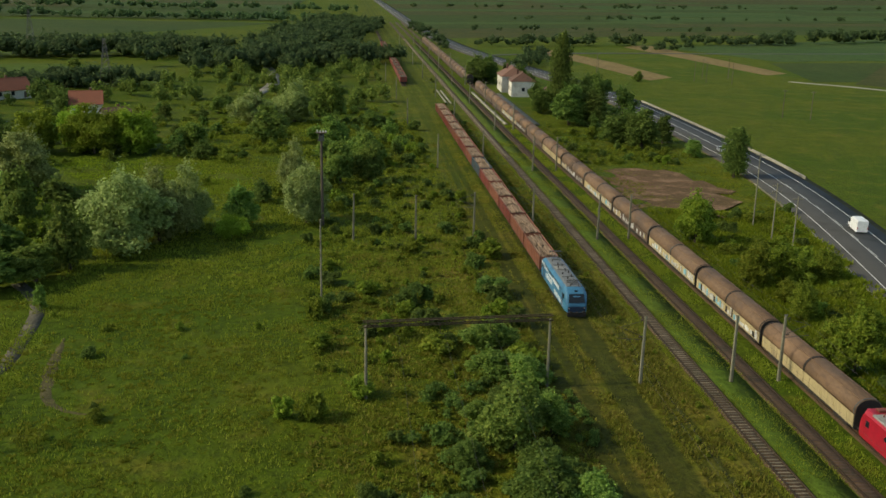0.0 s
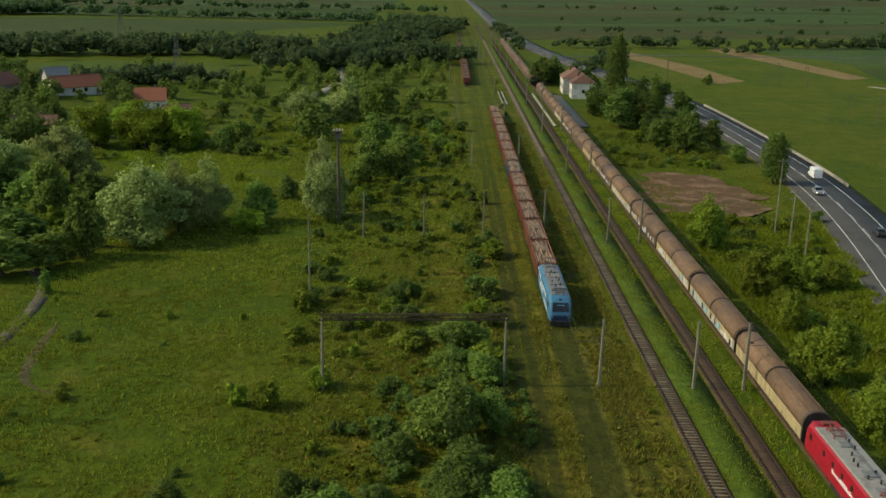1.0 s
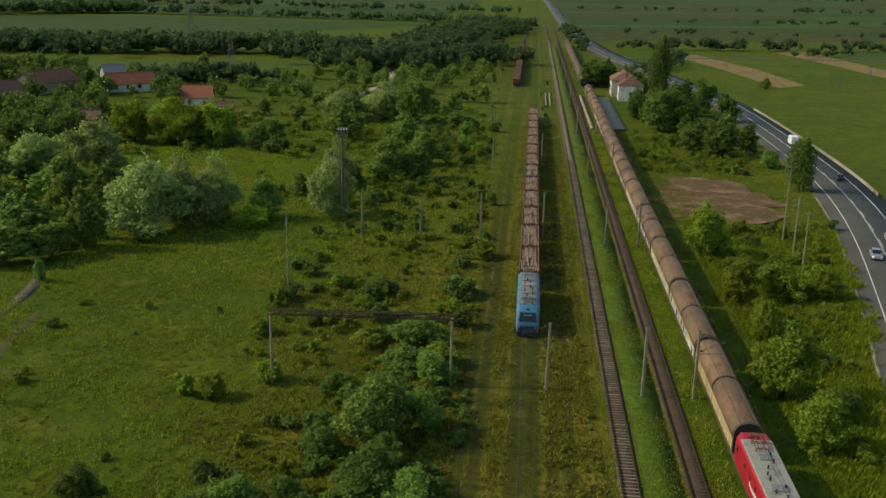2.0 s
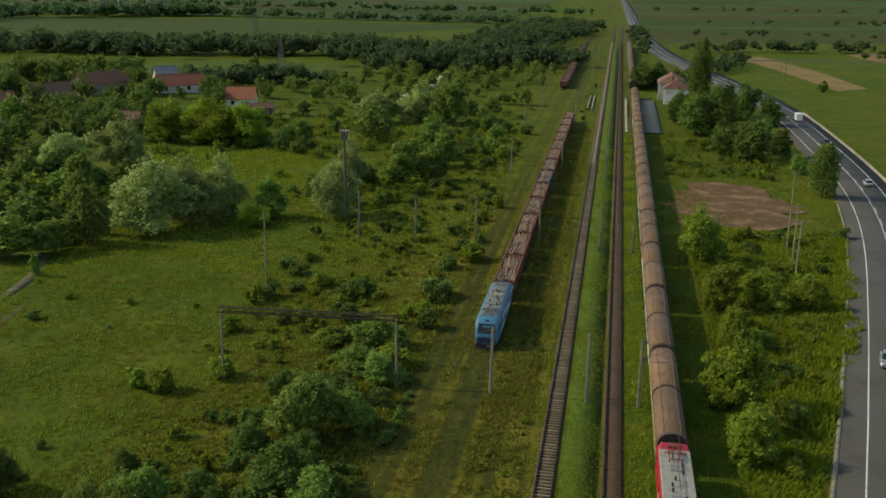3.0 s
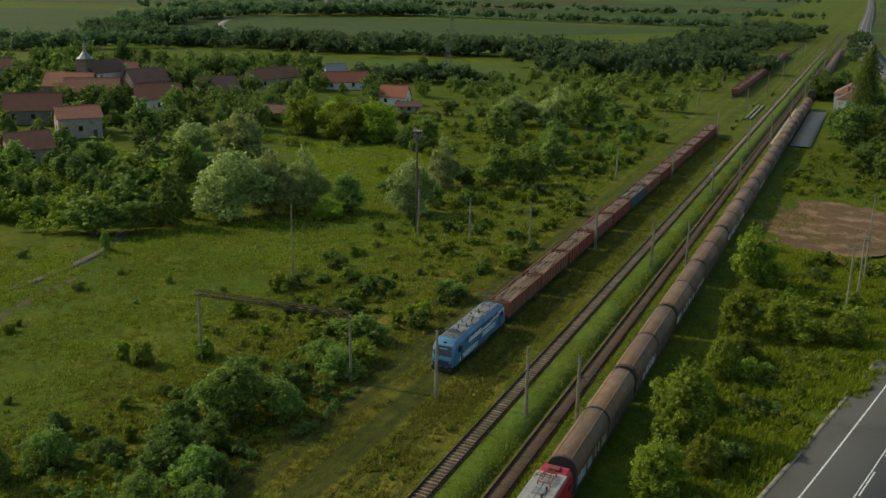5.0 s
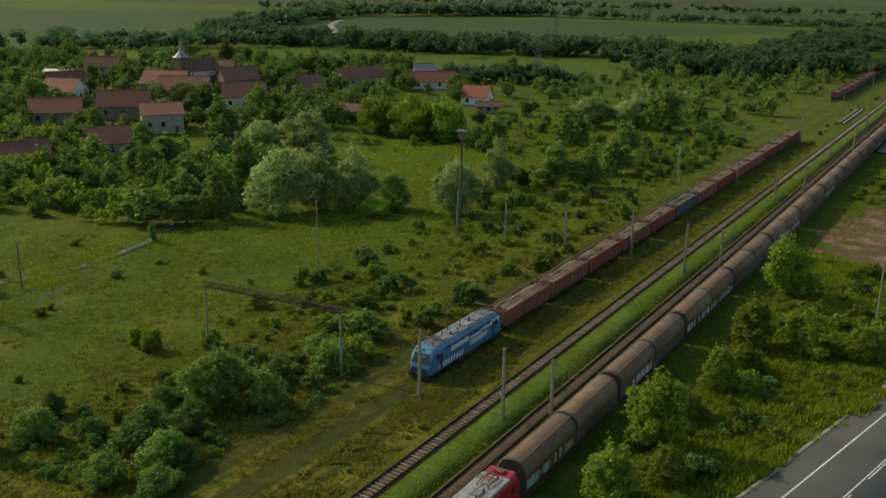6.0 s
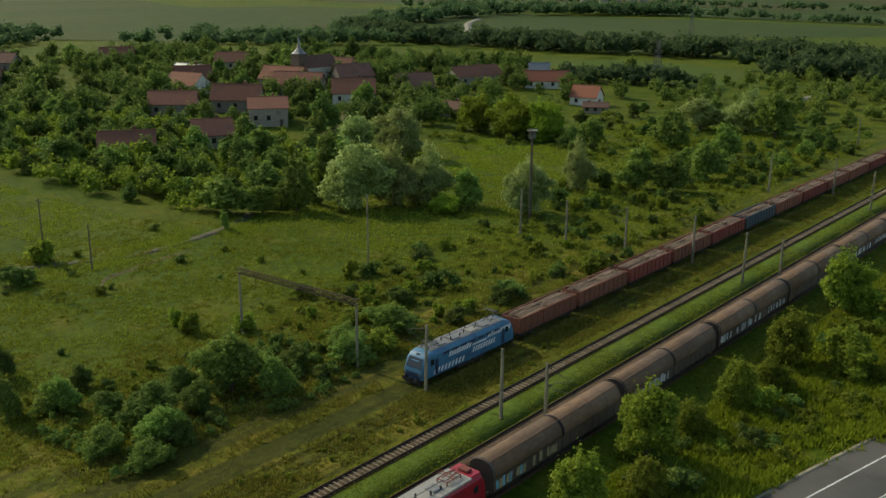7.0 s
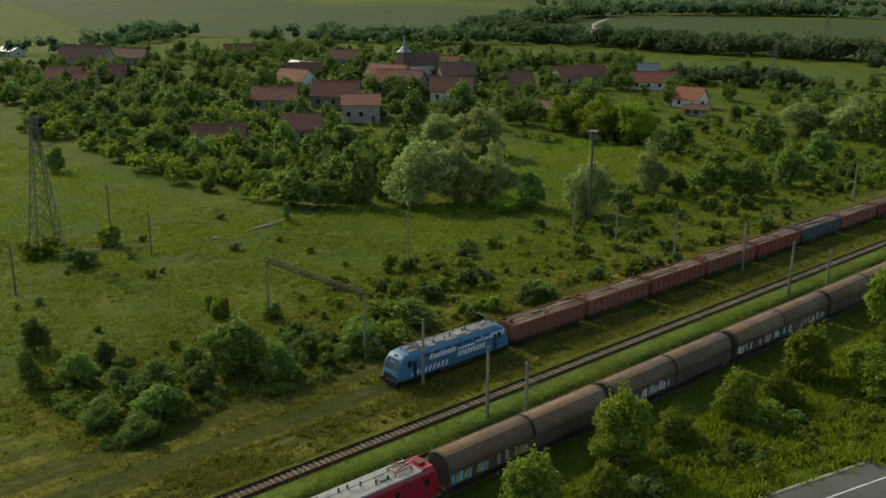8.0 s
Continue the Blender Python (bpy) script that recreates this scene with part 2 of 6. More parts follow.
WALL_WHITE = surface("whitewashed_plaster", (0.62, 0.59, 0.52), (0.53, 0.50, 0.44), 1.5, 0.9, 0, 0.1, (0.40, 0.36, 0.30), 0.4, 0.15)
WALL_GREY = surface("grey_brown_plaster", (0.27, 0.23, 0.185), (0.21, 0.18, 0.145), 1.5, 0.9, 0, 0.1, (0.15, 0.125, 0.10), 0.4, 0.25)
TILE_RED = surface("weathered_red_roof_tiles", (0.2300, 0.0900, 0.0520), (0.1550, 0.0620, 0.0380), 4.0, 0.9, 0, 0.5, (0.1350, 0.0720, 0.0500), 0.4, 0.3)
TILE_NEW = surface("orange_red_roof_tiles", (0.27, 0.088, 0.045), (0.21, 0.070, 0.038), 4.0, 0.85, 0, 0.5, (0.22, 0.08, 0.045), 0.4, 0.15)
TILE_DARK = surface("old_brown_roof_tiles", (0.1650, 0.0800, 0.0530), (0.1150, 0.0600, 0.0420), 4.0, 0.9, 0, 0.5, (0.0900, 0.0580, 0.0440), 0.4, 0.25)
METAL_ROOF = surface("pale_sheet_metal_roof", (0.2100, 0.2170, 0.2170), (0.1680, 0.1750, 0.1750), 2.0, 0.5, 0.4, 0.1)
SOLAR = surface("solar_panel_glass", (0.02, 0.03, 0.07), (0.03, 0.04, 0.09), 1.0, 0.15, 0, 0)
SILVER = surface("silver_car_paint", (0.42, 0.43, 0.44), (0.38, 0.39, 0.40), 1.0, 0.3, 0.5, 0)
DARK_PAINT = surface("dark_grey_car_paint", (0.03, 0.032, 0.036), (0.036, 0.038, 0.042), 1.0, 0.3, 0.3, 0)
TYRE = surface("black_tyre_rubber", (0.02, 0.02, 0.02), (0.03, 0.03, 0.03), 8.0, 0.9, 0, 0.1)
BARK = surface("rough_bark", (0.10, 0.075, 0.05), (0.06, 0.045, 0.03), 6.0, 0.95, 0, 0.8)
LEAF = foliage("green_leaves", (0.1055, 0.1790, 0.0386), (0.1786, 0.2718, 0.0535), (0.2639, 0.3513, 0.0771))
# blue raised in this green to put some distance haze into the trees
LEAF_DARK = foliage("dark_green_leaves", (0.0760, 0.1282, 0.0293), (0.1249, 0.1956, 0.0406), (0.1847, 0.2553, 0.0584))
LEAF_WILLOW = foliage("silver_willow_leaves", (0.1932, 0.2580, 0.0829), (0.2999, 0.3775, 0.1244), (0.4063, 0.4720, 0.1750))
LEAF_YELLOW = foliage("yellow_green_willow_leaves", (0.1464, 0.2288, 0.0206), (0.2169, 0.3203, 0.0320), (0.2929, 0.3947, 0.0572))
LEAF_BUSH = foliage("shrub_leaves", (0.1135, 0.1717, 0.0208), (0.1920, 0.2611, 0.0300), (0.2765, 0.3358, 0.0485))
# distance haze is painted into these leaves: much bluer than the other greens
LEAF_HAZED = foliage("hazed_wood_leaves", (0.0592, 0.1079, 0.0425), (0.0867, 0.1482, 0.0559), (0.1217, 0.1885, 0.0756))
GRASS = foliage("tall_grass_blades", (0.1680, 0.2128, 0.0224), (0.1994, 0.2408, 0.0269), (0.2408, 0.2688, 0.0381), 0.7, 0.4)
LUSH = foliage("lush_tall_grass", (0.1375, 0.1923, 0.0129), (0.1904, 0.2479, 0.0184), (0.2539, 0.2985, 0.0331), 0.7, 0.5)
HERB = foliage("yellow_flowering_herbs", (0.165, 0.182, 0.024), (0.195, 0.205, 0.030), (0.260, 0.235, 0.055), 0.7, 0.35)

# ---- building helpers ----


def thing(name, label, category, group="", kind="", m=None):
    ob = tagged(new(name), label, category, group, kind)
    if m is not None:
        ob.matrix_basis = m
    return ob


def finish(bm, name, material, smooth=False):
    me = bpy.data.meshes.new(name)
    bmesh.ops.recalc_face_normals(bm, faces=bm.faces)
    bm.to_mesh(me)
    bm.free()
    if smooth:
        for f in me.polygons:
            f.use_smooth = True
    me.materials.append(material)
    return me


def part(name, bm, material, parent, label="", smooth=False):
    ob = new(name, finish(bm, name, material, smooth))
    ob.parent = parent
    return tagged(ob, label)


def shared(name, me, parent, m=None, label=""):
    ob = new(name, me)
    ob.parent = parent
    if m is not None:
        ob.matrix_basis = m
    return tagged(ob, label)


def box(bm, x0, x1, y0, y1, z0, z1, bevel=0.0):
    c = bmesh.ops.create_cube(bm, size=1.0)["verts"]
    for v in c:
        v.co = Vector((x0 + (v.co.x + 0.5) * (x1 - x0), y0 + (v.co.y + 0.5) * (y1 - y0), z0 + (v.co.z + 0.5) * (z1 - z0)))
    if bevel:
        es = list({e for v in c for e in v.link_edges})
        bmesh.ops.bevel(bm, geom=es, offset=bevel, segments=1, affect="EDGES")
    return bm


def rod(bm, a, b, r0, r1=None, seg=8):
    a, b = Vector(a), Vector(b)
    r1 = r0 if r1 is None else r1
    q = (b - a).to_track_quat("Z", "Y").to_matrix()
    rings = []
    for p, r in ((a, r0), (b, r1)):
        rings.append([bm.verts.new(p + q @ Vector((r * math.cos(k * math.tau / seg), r * math.sin(k * math.tau / seg), 0))) for k in range(seg)])
    for k in range(seg):
        bm.faces.new((rings[0][k], rings[0][(k + 1) % seg], rings[1][(k + 1) % seg], rings[1][k]))
    bm.faces.new(rings[0][::-1])
    bm.faces.new(rings[1])
    return bm


def loft(bm, sections, axis="y", caps=True):
    """Skins rings of (across, height) set at places along y."""
    rings = [[bm.verts.new((a, y, h)) for a, h in pts] for y, pts in sections]
    for r0, r1 in zip(rings, rings[1:]):
        n = len(r0)
        for k in range(n):
            bm.faces.new((r0[k], r0[(k + 1) % n], r1[(k + 1) % n], r1[k]))
    if caps:
        bm.faces.new(rings[0])
        bm.faces.new(rings[-1][::-1])
    return bm


def B():
    return bmesh.new()


def mesh_from(name, verts, faces, material):
    """A mesh out of computed numpy arrays."""
    me = bpy.data.meshes.new(name)
    verts, faces = np.asarray(verts, dtype=np.float32), np.asarray(faces, dtype=np.int32)
    n, k = faces.shape
    me.vertices.add(len(verts))
    me.vertices.foreach_set("co", verts.ravel())
    me.loops.add(n * k)
    me.loops.foreach_set("vertex_index", faces.ravel())
    me.polygons.add(n)
    me.polygons.foreach_set("loop_start", np.arange(0, n * k, k, dtype=np.int32))
    me.update(calc_edges=True)
    me.validate()
    me.materials.append(material)
    return me


def smooth_line(points, step=6.0):
    """A Catmull-Rom line through points of the plan."""
    pts = [np.array(p, float) for p in points]
    pts = [2 * pts[0] - pts[1]] + pts + [2 * pts[-1] - pts[-2]]
    out = []
    for i in range(1, len(pts) - 2):
        a, b, c, d = pts[i - 1:i + 3]
        n = max(2, int(np.linalg.norm(c - b) / step))
        for s in np.arange(n) / n:
            out.append(0.5 * (2 * b + (c - a) * s + (2 * a - 5 * b + 4 * c - d) * s * s + (3 * b - 3 * c + d - a) * s ** 3))
    return np.array(out + [pts[-2]])


def ribbon(name, line, left, right, z, material, parent=None, thick=0.05, label="", category="", kind="", follow=False):
    """A flat strip along a line, from left to right of it, with a little thickness."""
    line = np.asarray(line, float)
    tang = np.gradient(line, axis=0)
    tang /= np.linalg.norm(tang, axis=1)[:, None]
    side = np.stack([tang[:, 1], -tang[:, 0]], 1)
    a, b = line + side * left, line + side * right
    n = len(line)
    lift = [ground_height(p[:, 0], p[:, 1]) if follow else np.zeros(n) for p in (a, b)]
    top = [np.c_[p, z + g] for p, g in zip((a, b), lift)]
    low = [np.c_[p, z - thick + g] for p, g in zip((a, b), lift)]
    verts = np.concatenate([top[0], top[1], low[0], low[1]])
    i = np.arange(n - 1)
    faces = np.concatenate([np.stack([i, i + 1, i + 1 + n, i + n][::-1], 1), np.stack([i, i + 2 * n, i + 1 + 2 * n, i + 1][::-1], 1),
                            np.stack([i + n, i + 1 + n, i + 1 + 3 * n, i + 3 * n][::-1], 1)])
    ob = new(name, mesh_from(name, verts, faces, material))
    ob.parent = parent
    return tagged(ob, label, category, "", kind)


LAYER = [0]


def patch(name, corners, z, material, label, category="field", ragged=0.0, kind="structure"):
    """A level patch of ground with a wavering edge."""
    rng = np.random.default_rng(abs(hash(len(name))) % 7 + len(corners))
    LAYER[0] += 1
    z += 0.006 * LAYER[0] - 0.03
    pts = []
    for (x0, y0), (x1, y1) in zip(corners, corners[1:] + corners[:1]):
        n = max(1, int(math.hypot(x1 - x0, y1 - y0) / 2.5)) if ragged else 1
        for k in range(n):
            s = k / n
            pts.append((x0 + (x1 - x0) * s + rng.normal() * ragged, y0 + (y1 - y0) * s + rng.normal() * ragged))
    bm = B()
    bm.faces.new([bm.verts.new((x, y, z)) for x, y in pts])
    bmesh.ops.triangulate(bm, faces=bm.faces[:])
    low = bmesh.ops.extrude_face_region(bm, geom=bm.faces[:])
    for v in low["geom"]:
        if isinstance(v, bmesh.types.BMVert):
            v.co.z -= 0.06
    ob = new(name, finish(bm, name, material))
    return tagged(ob, label, category, "", kind)


# ---- ground, fields, road ----
TRACK_A, TRACK_B, TRACK_C, TRACK_D, TRACK_E = 40.5, 46.65, 52.0, 30.8, 23.4
ROAD = smooth_line([(-40, -420), (4, -220), (36, -80), (52, -10), (60, 25), (68, 58), (75.3, 88.5), (77.9, 99.4), (84.9, 130), (92.4, 165), (97.2, 193), (100.2, 220), (101.8, 250), (102.6, 285), (102.9, 325), (102.2, 360),
                    (99.0, 400), (92.5, 450), (84, 510), (76, 570), (70, 640), (64, 760), (60, 950), (57, 1250), (52, 1800), (40, 2600)], 5.0)


def road_gap(x, y):
    """Distance from the road's middle line."""
    d = np.full(np.shape(x), 1e9)
    for px, py in ROAD[::2]:
        d = np.minimum(d, np.hypot(x - px, y - py))
    return d


def ground_height(x, y):
    """Low swells in the meadows; level along the railway and the road."""
    x, y = np.asarray(x, float), np.asarray(y, float)
    s = (np.sin(x * 0.11 + y * 0.05) + np.sin(y * 0.13 - x * 0.06 + 1.0) + np.sin(x * 0.31 + 2) * np.sin(y * 0.27) * 0.8) * 0.12 - 0.38
    flat = np.clip((np.abs(x - 42) - 22) / 12, 0, 1) * np.clip((road_gap(x, y) - 8) / 12, 0, 1)
    rise = 2.6 * np.clip((-x - 75) / 70, 0, 1) * np.clip((y - 110) / 50, 0, 1) * np.clip((420 - y) / 60, 0, 1)
    flat = flat * np.clip((380 - y) / 40, 0, 1) * np.clip((112 - x) / 14, 0, 1)
    return s * flat * np.where(np.hypot(x, y) > 900, 0, 1) + rise * np.clip((420 + x) / 60, 0, 1)


def axis_steps(lo, hi, fine_lo, fine_hi, fine):
    a = list(np.arange(fine_lo, fine_hi + 0.01, fine))
    s = fine
    while a[0] > lo:
        s *= 1.35
        a.insert(0, a[0] - s)
    s = fine
    while a[-1] < hi:
        s *= 1.35
        a.append(a[-1] + s)
    return np.array(a)


gx, gy = axis_steps(-4500, 4500, -80, 140, 2.5), axis_steps(-1500, 4800, 40, 330, 2.5)
GX, GY = np.meshgrid(gx, gy)
GZ = ground_height(GX, GY)
nx = len(gx)
ii, jj = np.meshgrid(np.arange(nx - 1), np.arange(len(gy) - 1))
q0 = (jj * nx + ii).ravel()
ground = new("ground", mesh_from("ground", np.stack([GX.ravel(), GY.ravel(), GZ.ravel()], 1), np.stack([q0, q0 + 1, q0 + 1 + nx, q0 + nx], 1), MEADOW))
for f in ground.data.polygons:
    f.use_smooth = True
tagged(ground, "uneven green meadow with tall grass and weeds", "grass", "", "structure")

# weedy ground beside the tracks, lush strip between the running lines
straight = lambda x, y0, y1: np.array([(x, y) for y in np.arange(y0, y1 + 1, 10.0)])
ribbon("ground_verge", straight(43.6, -320, 640), -2.0, 1.75, 0.05, VERGE, None, 0.1, "lush green grass strip between two tracks", "grass", "structure")


def railway(name, x, y0, y1, bed, sleeper_mat, near0, near1, label, bed_half=1.08, rail_z=0.30, show=True):
    """A line of track: ballast bed, sleepers and two rails."""
    t = thing(name, label, "railway track", "", "structure")
    line = straight(x, y0, y1)
    if show:
        ribbon("ballast_bed", line, -bed_half, bed_half, 0.055, bed, t, 0.2)
    for s in (-0.755, 0.755):
        bm = B()
        box(bm, x + s - 0.065, x + s + 0.065, y0, y1, rail_z - 0.2, rail_z - 0.17)
        box(bm, x + s - 0.012, x + s + 0.012, y0, y1, rail_z - 0.17, rail_z - 0.04)
        box(bm, x + s - 0.036, x + s + 0.036, y0, y1, rail_z - 0.05, rail_z)
        part("rail", bm, RAIL_STEEL, t, "rusty brown rail")
    bm = B()
    box(bm, -0.9, 0.9, -0.085, 0.085, -0.12, 0.0, 0.02)
    me = finish(bm, "sleeper", sleeper_mat)
    top = rail_z - 0.17 if sleeper_mat is SLEEPER else 0.085
    rng = random.Random(int(x))
    k = near0
    while k < near1 and show:
        shared("sleeper", me, t, pose(x + rng.uniform(-.04, .04), k, top + rng.uniform(-.02, 0.01), 0, 0, rng.uniform(-1, 1)))
        k += 0.62
    if not show:
        return t
    ys = np.concatenate([np.arange(y0, near0 - 0.3, 0.62), np.arange(near1, min(y1, 700), 0.62)])
    v = np.array([(sx, sy, sz) for sx in (-0.93, 0.93) for sy in (-.085, .085) for sz in (-.12, 0)])
    f = np.array([(0, 1, 3, 2), (4, 6, 7, 5), (0, 4, 5, 1), (2, 3, 7, 6), (1, 5, 7, 3)])
    allv = (v[None] + np.stack([np.full(len(ys), x), ys, np.full(len(ys), top)], 1)[:, None]).reshape(-1, 3)
    allf = (f[None] + 8 * np.arange(len(ys))[:, None, None]).reshape(-1, 4)
    o = new("other_sleepers", mesh_from("other_sleepers", allv, allf, sleeper_mat))
    o.parent = t
    tagged(o, "", "", "", "stuff")
    return t


railway("track_1", TRACK_A, -320, 950, BALLAST_DARK, SLEEPER, 58, 58 + 0.62 * 290, "railway track with pale sleepers in dark rusty ballast")
railway("track_2", TRACK_B, -320, 950, BALLAST, OLD_SLEEPER, 66, 66 + 0.62 * 180, "railway track on brown rusty ballast")
railway("track_3", TRACK_C, -320, 950, BALLAST, OLD_SLEEPER, 66, 66 + 0.62 * 30, "railway track under a standing freight train")
railway("track_4", TRACK_D, -320, 420, WEEDS, OLD_SLEEPER, 66, 66 + 0.62 * 70, "overgrown railway track sunk in yellow grass", 1.5, -0.03, False)
railway("track_5", 25.3, -320, 300, WEEDS, OLD_SLEEPER, 66, 66 + 0.62 * 40, "abandoned railway track nearly hidden by grass", 1.4, -0.03, False)
railway("track_6", TRACK_E, 396, 800, BALLAST, OLD_SLEEPER, 400, 405, "distant siding under a rake of wagons")

# road with shoulders, painted lines, kerb and parapet
road = thing("road", "two-lane asphalt road curving beside the railway", "road", "", "structure")
ribbon("gravel_shoulder", ROAD, -7.2, 7.6, 0.06, PATH_SOIL, road, 0.4)
ribbon("carriageway", ROAD, -6.6, 6.3, 0.10, ASPHALT, road, 0.2)
for off in (-4.05, 4.05):
    ribbon("edge_line", ROAD, off - 0.09, off + 0.09, 0.106, PAINT_WHITE, road, 0.004)
ribbon("centre_line", ROAD, -0.20, -0.06, 0.106, PAINT_WHITE, road, 0.004)
for k in range(10, len(ROAD) // 2, 2):
    ribbon("centre_dash", ROAD[k:k + 2], 0.08, 0.22, 0.106, PAINT_WHITE, road, 0.004)
near_road = ROAD[(ROAD[:, 1] > 50) & (ROAD[:, 1] < 205)]
for k in range(len(near_road) - 1):
    a, b = near_road[k], near_road[k + 1]
    seg = np.array([a + (b - a) * 0.01, b - (b - a) * 0.01])
    ribbon("kerb_slab", seg, -7.05, -6.6, 0.13, MAST_CONCRETE, road, 0.2)
bend = ROAD[(ROAD[:, 1] > 205) & (ROAD[:, 1] < 350)]
for k in range(0, len(bend) - 1, 2):
    ribbon("parapet", bend[k:k + 3], 6.7, 7.0, 0.75, CONCRETE, road, 0.75)
patch("ground_dirt_lot", [(60, 180), (59.5, 196), (61, 219), (70, 221), (79, 217), (83, 201), (81, 184), (72, 175)], 0.05, DIRT, "bare reddish soil lot with weeds", "soil", 1.9)
side = smooth_line([(78, 560), (110, 575), (160, 590), (260, 600), (500, 640)], 8)
ribbon("road_side", side, -3, 3, 0.09, ASPHALT, None, 0.2, "narrow asphalt side road leaving a junction", "road", "structure")
# ---- trains ----


def wheelset(parent, y, r=0.46):
    for s in (-0.755, 0.755):
        bm = B()
        rod(bm, (s - 0.07, y, 0.30 + r), (s + 0.07, y, 0.30 + r), r, r, 16)
        part("wheel", bm, BLACK, parent)


def bogie(parent, y, base=2.6, r=0.55):
    bm = B()
    for s in (-1.05, 1.05):
        box(bm, s - 0.1, s + 0.1, y - base / 2 - 0.6, y + base / 2 + 0.6, 0.62, 0.98, 0.04)
        for d in (-1, 1):
            box(bm, s - 0.14, s + 0.14, y + d * base / 2 - 0.22, y + d * base / 2 + 0.22, 0.55, 1.05, 0.03)
    box(bm, -1.0, 1.0, y - 0.3, y + 0.3, 0.7, 1.0)
    b = part("bogie", bm, BLACK, parent)
    for d in (-1, 1):
        wheelset(b, y + d * base / 2, r)


def buffers(parent, y, way):
    for s in (-0.875, 0.875):
        bm = B()
        rod(bm, (s, y, 1.06), (s, y + way * 0.5, 1.06), 0.11, 0.11, 8)
        rod(bm, (s, y + way * 0.5, 1.06), (s, y + way * 0.58, 1.06), 0.24, 0.24, 12)
        part("buffer", bm, BLACK, parent)
    bm = B()
    box(bm, -0.1, 0.1, min(y, y + way * 0.45), max(y, y + way * 0.45), 0.9, 1.1)
    part("coupling_hook", bm, BLACK, parent)


def section(w, z0, z1, shoulder=0.35, crown=0.12, top=0.75):
    """Half-rounded vehicle cross-section, half width w."""
    h = [(w * 0.97, z0), (w, z0 + 0.25), (w, z1 - shoulder - crown), (w * 0.9, z1 - crown * 1.6), (w * top, z1 - crown * 0.5), (w * 0.3, z1)]
    return [(-a, b) for a, b in h] + h[::-1]


def pantograph(parent, y, raised, material, label):
    z = 4.02
    bm = B()
    for s in (-0.55, 0.55):
        rod(bm, (s, y - 0.9, z + 0.25), (s, y + 0.9, z + 0.25), 0.045, 0.045, 6)
        for d in (-0.9, 0.9):
            rod(bm, (s, y + d, z - 0.1), (s, y + d, z + 0.25), 0.07, 0.05, 6)
    for d in (-0.9, 0.9):
        rod(bm, (-0.55, y + d, z + 0.25), (0.55, y + d, z + 0.25), 0.045, 0.045, 6)
    part("pantograph_frame", bm, material, parent, label)
    knee = (0, y + 1.15, z + (0.7 if raised else 0.42))
    head = (0, y - 0.35, z + (1.3 if raised else 0.55))
    for s in (-0.3, 0.3):
        bm = B()
        rod(bm, (s, y - 0.6, z + 0.25), (s * 0.7, knee[1], knee[2]), 0.045, 0.04, 6)
        part("pantograph_lower_arm", bm, material, parent)
        bm = B()
        rod(bm, (s * 0.7, knee[1], knee[2]), (s * 1.2, head[1], head[2]), 0.035, 0.03, 6)
        part("pantograph_upper_arm", bm, material, parent)
    for d in (-0.18, 0.18):
        bm = B()
        rod(bm, (-0.8, head[1] + d, head[2] + 0.05), (0.8, head[1] + d, head[2] + 0.05), 0.04, 0.04, 6)
        for s in (-1, 1):
            rod(bm, (s * 0.8, head[1] + d, head[2] + 0.05), (s * 0.98, head[1] + d, head[2] - 0.12), 0.035, 0.03, 6)
        part("collector_bow", bm, material, parent)


def roof_gear(parent, rng, y0, y1, base):
    """Insulators, busbar and boxes along a locomotive's roof."""
    k = y0
    while k < y1:
        bm = B()
        s = rng.choice((-0.5, -0.2, 0.25, 0.5))
        rod(bm, (s, k, base - 0.05), (s, k, base + 0.42), 0.06, 0.045, 8)
        for h in (0.08, 0.2, 0.32):
            rod(bm, (s, k, base + h), (s, k, base + h + 0.04), 0.10, 0.10, 10)
        part("insulator", bm, BLACK, parent)
        k += rng.uniform(0.7, 1.3)
    bm = B()
    rod(bm, (0.1, y0, base + 0.42), (0.1, y1, base + 0.42), 0.035, 0.035, 6)
    part("busbar", bm, GALV, parent)


